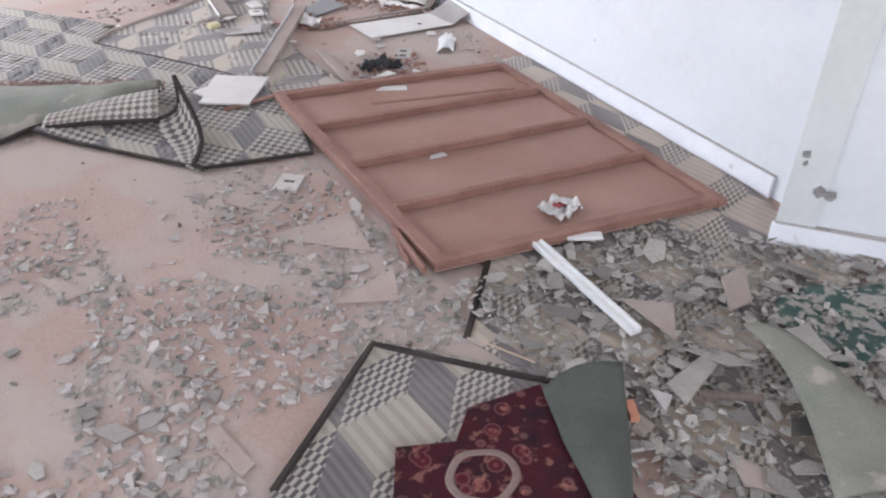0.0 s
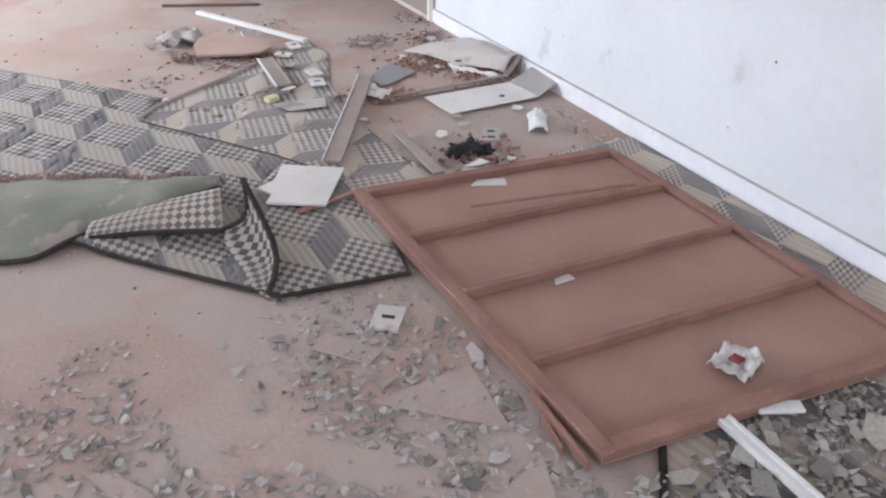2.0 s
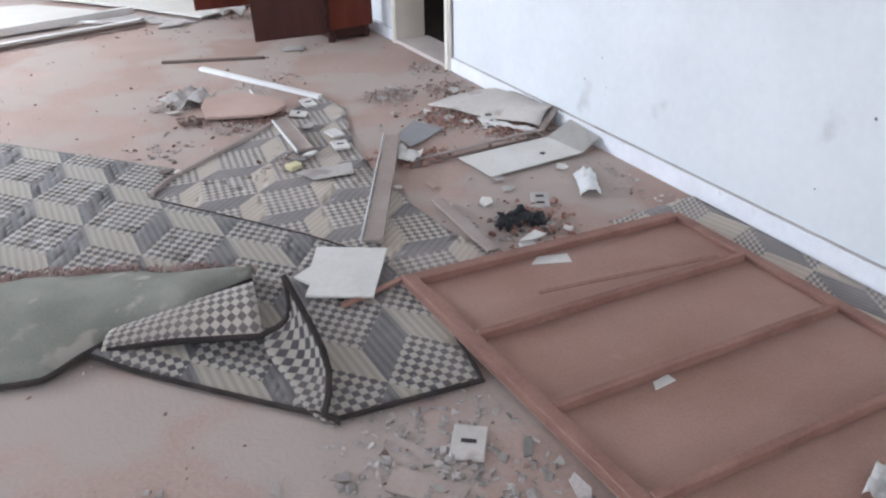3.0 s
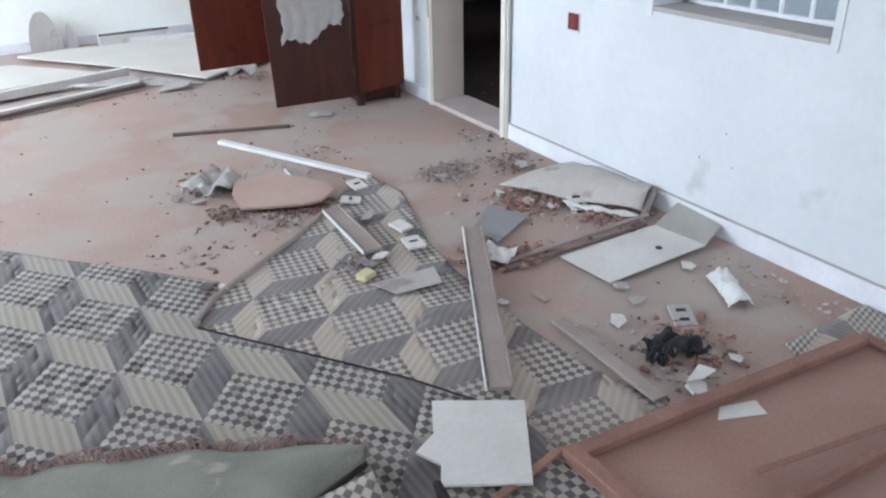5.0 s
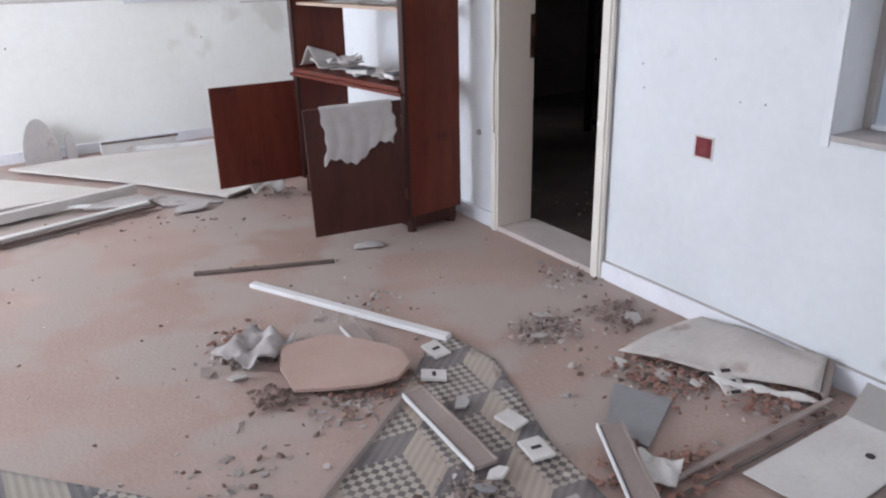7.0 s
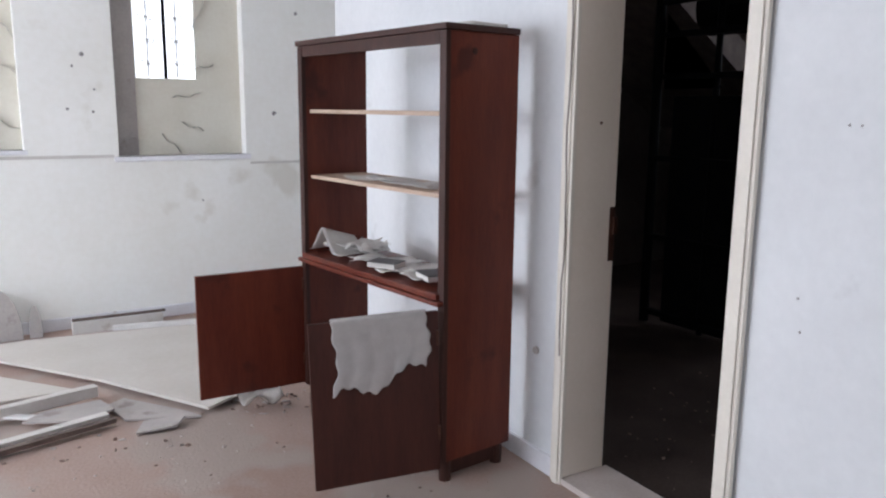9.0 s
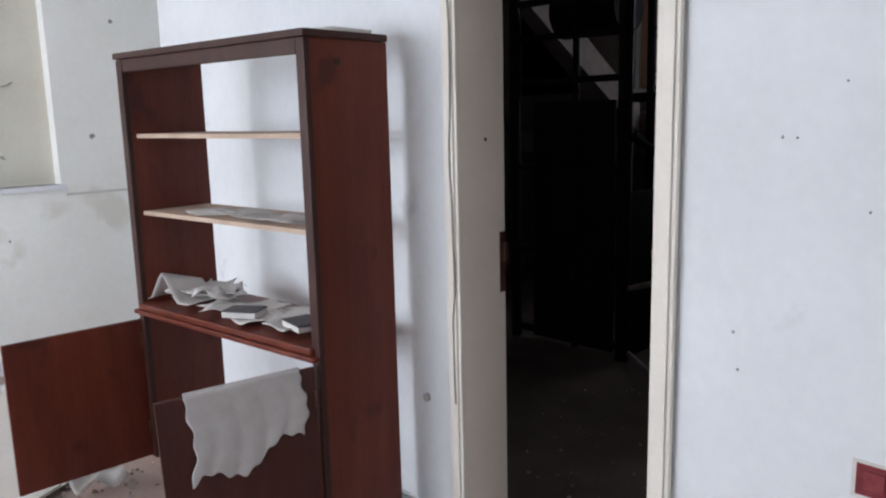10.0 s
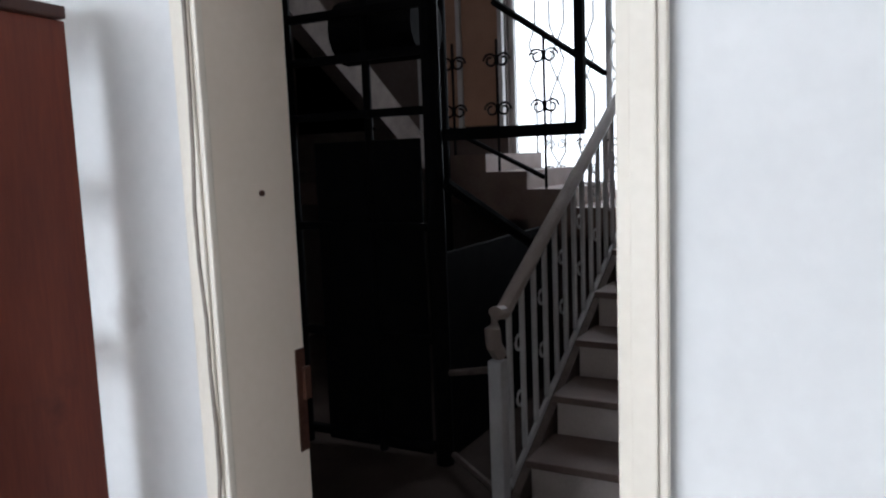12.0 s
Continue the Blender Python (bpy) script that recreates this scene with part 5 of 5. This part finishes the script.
for x, y, r, m in ((1.553, 3.994, 0.05, SHEETW), (1.706, 4.054, 0.04, SHEETG), (1.40, 4.05, 0.03, SHEETW), (1.476, 3.60, 0.05, SHEETW), (1.728, 4.165, 0.045, SHEETG), (1.648, 3.70, 0.04, SHEETG), (1.70, 3.63, 0.035, SHEETW), (1.885, 5.12, 0.04, SHEETW), (1.94, 4.97, 0.045, SHEETG), (2.0, 4.87, 0.04, SHEETW), (1.93, 5.6, 0.045, SHEETG), (1.78, 5.46, 0.04, SHEETG), (1.3, 4.3, 0.035, SHEETW), (1.12, 4.86, 0.045, SHEETW), (1.05, 4.82, 0.04, BLUEGREY), (1.25, 5.22, 0.05, SHEETG), (0.70, 5.85, 0.05, SHEETG), (0.62, 5.95, 0.04, TAUPE), (2.2, 5.35, 0.05, SHEETG), (2.28, 5.5, 0.04, TAUPE), (2.05, 4.13, 0.045, SHEETW), (0.47, 5.02, 0.04, DARKWOOD), (0.52, 4.98, 0.03, SHEETW)):
    pts = [(r * rf.uniform(0.55, 1.15) * math.cos(k * 1.2566), 0.75 * r * rf.uniform(0.55, 1.15) * math.sin(k * 1.2566)) for k in range(5)]
    ob = link("plaster_flake", prism(pts, 0, rf.uniform(0.004, 0.011)), m)
    ob.matrix_world = pose(x, y, 0.022 if x < 1.35 and y < 5.4 and x > 0.6 else 0.012, rf.uniform(-12, 12), rf.uniform(-12, 12), rf.uniform(0, 360))
    tagged(ob, "broken flake of plaster board lying in the debris", "flake", "plaster flakes")

# ---- far corner of the room ----
big = empty("fallen_board", pose(0, 0, 0.03), "large dusty white board lying on the floor behind the bookcase", "board")
part("sheet", prism([(1.42, 8.04), (2.40, 8.59), (2.44, 9.2), (1.8, 9.58), (0.75, 9.74), (0.36, 9.70), (1.04, 8.72)], 0, 0.014), DUSTBOARD, big)
part("prop", box(1.2, 1.9, 8.6, 8.66, -0.03, -0.0005), SHEETG, big)
bar("fallen_beam", (-1.2, 8.12), (0.98, 8.53), 0.05, 0.06, SHEETW, "long pale boxed beam lying among debris", "beam", 0.0, 0.03)
bar("fallen_lath", (-1.2, 7.62), (1.0, 8.14), 0.035, 0.025, DARKWOOD, "long dark lath lying among debris", "lath", 0.0, 0.02)
bar("fallen_lath", (-1.2, 7.70), (0.98, 8.21), 0.05, 0.03, SHEETW, "long pale lath lying among debris", "lath", 0.0, 0.02)
bar("fallen_lath", (0.55, 8.45), (0.86, 8.22), 0.05, 0.012, WHITEPL, "white lath lying across debris", "lath", 0.03, 0.03)
plate("fallen_sheet", [(0.62, 8.30), (0.86, 8.18), (1.02, 8.26), (0.98, 8.42), (0.72, 8.40)], SHEETG, "broken grey ceiling sheet among debris", "sheet", 0.035, 0.01, group="broken ceiling sheets")
plate("fallen_sheet", [(1.05, 8.16), (1.38, 8.02), (1.32, 8.14), (1.10, 8.46), (1.0, 8.40)], SHEETG, "broken grey ceiling sheet under a white board", "sheet", 0.006, 0.01, group="broken ceiling sheets")
plate("fallen_sheet", [(1.06, 7.96), (1.24, 7.93), (1.30, 8.02), (1.12, 8.08)], SHEETG, "small broken grey ceiling sheet on the floor", "sheet", 0.01, 0.01, lambda x, y: 0.06 * (x - 1.06), group="broken ceiling sheets")
plate("fallen_sheet", [(-0.5, 8.6), (0.3, 8.72), (0.9, 8.72), (0.3, 9.5), (-0.8, 9.7)], DUSTBOARD, "large dusty white sheet lying near the wall", "sheet", 0.006, 0.012, group="broken ceiling sheets")
plate("fallen_sheet", [(-0.2, 8.36), (0.5, 8.40), (0.46, 8.58), (-0.1, 8.56)], SHEETG, "broken grey ceiling sheet among debris", "sheet", 0.02, 0.012, group="broken ceiling sheets")
bar("metal_tray", (1.04, 9.92), (1.62, 9.90), 0.1, 0.085, SHEETW, "pale metal tray lying along the wall", "tray", 0.0)
bar("dark_strip", (1.04, 9.90), (1.64, 9.88), 0.03, 0.016, DARKWOOD, "dark strip on a pale tray", "strip", 0.0855)
bar("white_pipe", (1.26, 9.70), (2.1, 9.52), 0.05, 0.03, WHITEPL, "white strip lying by the wall", "strip", 0.045)
for x, r, h in ((0.62, 0.13, 2.6), (0.825, 0.04, 5.4)):
    pts = [(-r, 0), (r, 0)] + [(r * math.cos(a * math.pi / 12), r * h * math.sin(a * math.pi / 12)) for a in range(1, 12)]
    ob = link("arched_piece", prism(pts, 0, 0.03), SHEETG)
    ob.matrix_world = pose(x, FY - 0.12, 0.0, 80, 0, 0)
    tagged(ob, "grey arched plaster piece leaning on the wall", "plaster piece", "arched plaster pieces")
ob = link("crumpled_packet", crumpled(0.2, 0.16, 0.1, 15, 0.002, 10), SHEETW)
ob.matrix_world = pose(1.66, 8.0, 0, 0, 0, 10)
tagged(ob, "crumpled white paper beside the bookcase", "packaging")
ob = link("metal_clip", sheet(lambda u, v: (0.16 * u, 0.05 * v, 0.012 + 0.02 * math.sin(u * 3.1) * v), 6, 4, 0.002), SHEETG)
ob.matrix_world = pose(1.66, 6.78, 0, 0, 0, -20)
tagged(ob, "bent metal strip lying in front of the bookcase", "strip")

# ---- broken glass and rubble ----
ra = random.Random(11)


def shard_mesh(seed, material):
    q = random.Random(seed)
    n = q.choice((3, 4, 4, 5, 5))
    bm = bmesh.new()
    a0 = q.random() * 6
    sx = q.uniform(0.3, 0.9)
    pts = [(math.cos(a0 + 2 * math.pi * (k + q.uniform(-0.25, 0.25)) / n) * q.uniform(0.65, 1.1), sx * math.sin(a0 + 2 * math.pi * (k + q.uniform(-0.25, 0.25)) / n) * q.uniform(0.65, 1.1)) for k in range(n)]
    prism(pts, 0, 0.09, bm)
    me = bpy.data.meshes.new("glass_shard")
    bmesh.ops.recalc_face_normals(bm, faces=bm.faces)
    bm.to_mesh(me)
    bm.free()
    me.materials.append(material)
    return me


SH = [shard_mesh(k, GLASSBIT) for k in range(14)] + [shard_mesh(50 + k, GLASSPINK) for k in range(10)]


def ground(x, y):
    return 0.026 if (x > 0.95 and y < 2.0) else 0.002


def on_panel(x, y):
    return 0.92 < x < 2.12 and 1.98 < y < 3.62


glass_set = empty("broken_glass", pose(0, 0, 0), "scattered dusty shards of broken window glass on the floor", "broken glass")
count = 0
while count < 290:
    if count < 170:
        x, y = ra.uniform(0.9, 2.3), ra.uniform(0.75, 2.25)
        s = ra.uniform(0.02, 0.05) * (1.75 if ra.random() < 0.2 else 1)
        if x < 0.95 + (1.5 - y) * 0.1 and y < 1.6:
            continue
        if x > 2.1 + (1.7 - y) * 0.85:
            continue
    else:
        x, y = ra.uniform(-0.9, 1.0), ra.uniform(1.15, 3.0)
        s = ra.uniform(0.013, 0.038) * (1.7 if ra.random() < 0.1 else 1)
        if ra.random() < (y - 1.6) * 0.6:
            continue
        if x > 0.2 and y < 1.75:
            continue
    if on_panel(x, y):
        continue
    sh = new("shard", SH[ra.randrange(14) if count < 170 else 8 + ra.randrange(16)])
    sh.parent = glass_set
    t = 20 if x > 0.9 else 9
    sh.matrix_basis = pose(x, y, ground(x, y) + s * 0.12, ra.uniform(-t, t), ra.uniform(-t, t), ra.uniform(0, 360)) @ Matrix.Diagonal((s, s, min(s, 0.04), 1))
    count += 1


def litter(name, label, n, place, size, material, flat=0.6, category="rubble"):
    """Countless small crumbs in one mesh."""
    vs, fs = [], []
    for _ in range(n):
        x, y, z = place()
        s = size()
        a = ra.uniform(0, 6.28)
        k = ra.choice((3, 4, 5))
        base = len(vs)
        tx, ty = ra.uniform(-0.5, 0.5), ra.uniform(-0.5, 0.5)
        asp = ra.uniform(0.2, 0.95)
        h = s * flat * ra.uniform(0.4, 1.2)
        for top in (0, 1):
            for j in range(k):
                t = 2 * math.pi * j / k + ra.uniform(-0.3, 0.3)
                dx, dy = s * math.cos(t) * (1 - 0.25 * top), s * asp * math.sin(t) * (1 - 0.25 * top)
                px, py = dx * math.cos(a) - dy * math.sin(a), dx * math.sin(a) + dy * math.cos(a)
                vs.append((x + px, y + py, z + top * h + (px * tx + py * ty) * top))
        fs.append(list(range(base + k, base + 2 * k)))
        for j in range(k):
            fs.append([base + j, base + (j + 1) % k, base + k + (j + 1) % k, base + k + j])
    me = bpy.data.meshes.new(name)
    me.from_pydata(vs, [], fs)
    me.materials.append(material)
    return tagged(new(name, me), label, category, kind="stuff")


def spread(x0, x1, y0, y1, keep=lambda x, y: True, z=None):
    def f():
        while True:
            x, y = ra.uniform(x0, x1), ra.uniform(y0, y1)
            if keep(x, y) and not on_panel(x, y):
                return x, y, ground(x, y) if z is None else z
    return f


def near(cx, cy, r, z=0.002):
    def f():
        return ra.gauss(cx, r), ra.gauss(cy, r), z
    return f


def splay_ok(x, y):
    return x < 2.02 + (1.7 - y) * 0.85 and not (x < 0.98 and y < 1.75 and x > 0.2)


patch = lambda x, y: noise.noise(Vector((x * 2.3, y * 2.3, 4))) > -0.33 + (y - 1.5) * 0.16
litter("glass_litter", "dense layer of small broken glass on the carpet", 2600, spread(0.9, 2.4, 0.7, 2.1, splay_ok), lambda: ra.uniform(0.006, 0.026), GLASSBIT, 0.18, "broken glass")
litter("glass_litter", "small grey glass splinters scattered over the floor", 3000, spread(-1.2, 1.0, 1.0, 3.1, lambda x, y: patch(x, y) and splay_ok(x, y)), lambda: ra.uniform(0.005, 0.02), GLASSPINK, 0.25, "broken glass")
litter("glass_litter", "tiny grey glass splinters scattered over the floor", 1500, spread(-1.2, 1.0, 1.0, 2.9, lambda x, y: patch(x, y) and splay_ok(x, y)), lambda: ra.uniform(0.005, 0.022), GLASSBIT, 0.2, "broken glass")
litter("glass_splinters", "long grey slivers of broken glass strewn over the floor", 950, spread(-1.3, 1.0, 0.9, 2.5, lambda x, y: patch(x, y) and splay_ok(x, y)), lambda: ra.uniform(0.010, 0.032), GLASSPINK, 0.14, "broken glass")
litter("white_crumbs", "tiny white crumbs scattered over the floor", 700, spread(-1.4, 2.3, 0.8, 3.2, splay_ok), lambda: ra.uniform(0.002, 0.007), CRUMB)
litter("wall_rubble", "plaster crumbs between panel and skirting", 160, spread(2.12, 2.27, 2.0, 4.1), lambda: ra.uniform(0.005, 0.016), CRUMB, 0.4)
litter("floor_crumbs", "plaster crumbs scattered over the dusty floor", 500, spread(-2.5, 2.35, 3.6, 8.2), lambda: ra.uniform(0.002, 0.01), CRUMB)
litter("dark_crumbs", "dark crumbs scattered over the dusty floor", 350, spread(-2.5, 2.35, 2.5, 8.2), lambda: ra.uniform(0.003, 0.012), DARKCRUMB)
for cx, cy, r, n in ((0.82, 6.05, 0.08, 80), (1.88, 5.5, 0.065, 70), (1.98, 4.98, 0.13, 110), (2.2, 4.62, 0.1, 60), (1.55, 3.75, 0.13, 60), (0.95, 5.45, 0.07, 60), (0.98, 4.82, 0.07, 50), (2.3, 5.85, 0.08, 50), (0.62, 2.75, 0.12, 50), (0.9, 8.1, 0.3, 60), (1.35, 6.15, 0.1, 40), (0.5, 5.3, 0.1, 30), (1.75, 8.05, 0.1, 30)):
    litter("rubble_heap", "small heap of plaster rubble on the floor", n, near(cx, cy, r), lambda: ra.uniform(0.005, 0.02), CRUMB if cy > 4.4 and n > 60 else GLASSPINK, 0.45)
    litter("rubble_heap", "dark bits of rubble on the floor", n // 2, near(cx, cy, r), lambda: ra.uniform(0.004, 0.018), DARKCRUMB, 0.6)
for cx, cy, r, n in ((1.96, 4.95, 0.09, 150), (2.14, 4.66, 0.08, 120), (1.62, 3.76, 0.1, 120), (1.03, 4.84, 0.05, 80), (1.85, 5.52, 0.07, 110), (2.18, 5.42, 0.07, 100), (1.6, 4.58, 0.06, 60), (0.76, 5.64, 0.05, 70), (0.80, 6.15, 0.055, 60), (1.42, 4.62, 0.06, 60), (1.06, 5.52, 0.07, 60)):
    litter("brown_debris", "reddish brown splinters and crumbs heaped among plaster", n, near(cx, cy, r, 0.012), lambda: ra.uniform(0.004, 0.021), (BATTEN, DARKCRUMB, TAUPE)[n % 3], 0.5)
litter("hall_crumbs", "crumbs on the stairs and hall floor", 120, spread(2.8, 4.3, 5.4, 7.2, z=0.0), lambda: ra.uniform(0.004, 0.012), DARKCRUMB)

# the east wall and all that is fixed to it runs two degrees off the axis
lean = Matrix.Translation((WX, 6.2, 0)) @ Matrix.Rotation(radians(-2.06), 4, "Z") @ Matrix.Translation((-WX, -6.2, 0))
for ob in [o for o in scene.objects if o.parent is None]:
    kind = ob.name.split(".")[0]
    if kind in ("wall_east", "baseboard_east", "baseboard_east_far", "trim_skirting_shadow_line", "door_1", "window_2", "wall_socket", "wall_hook") or (kind == "wall_pit" and abs(ob.matrix_basis.translation.x - WX) < 0.01):
        ob.matrix_basis = lean @ ob.matrix_basis
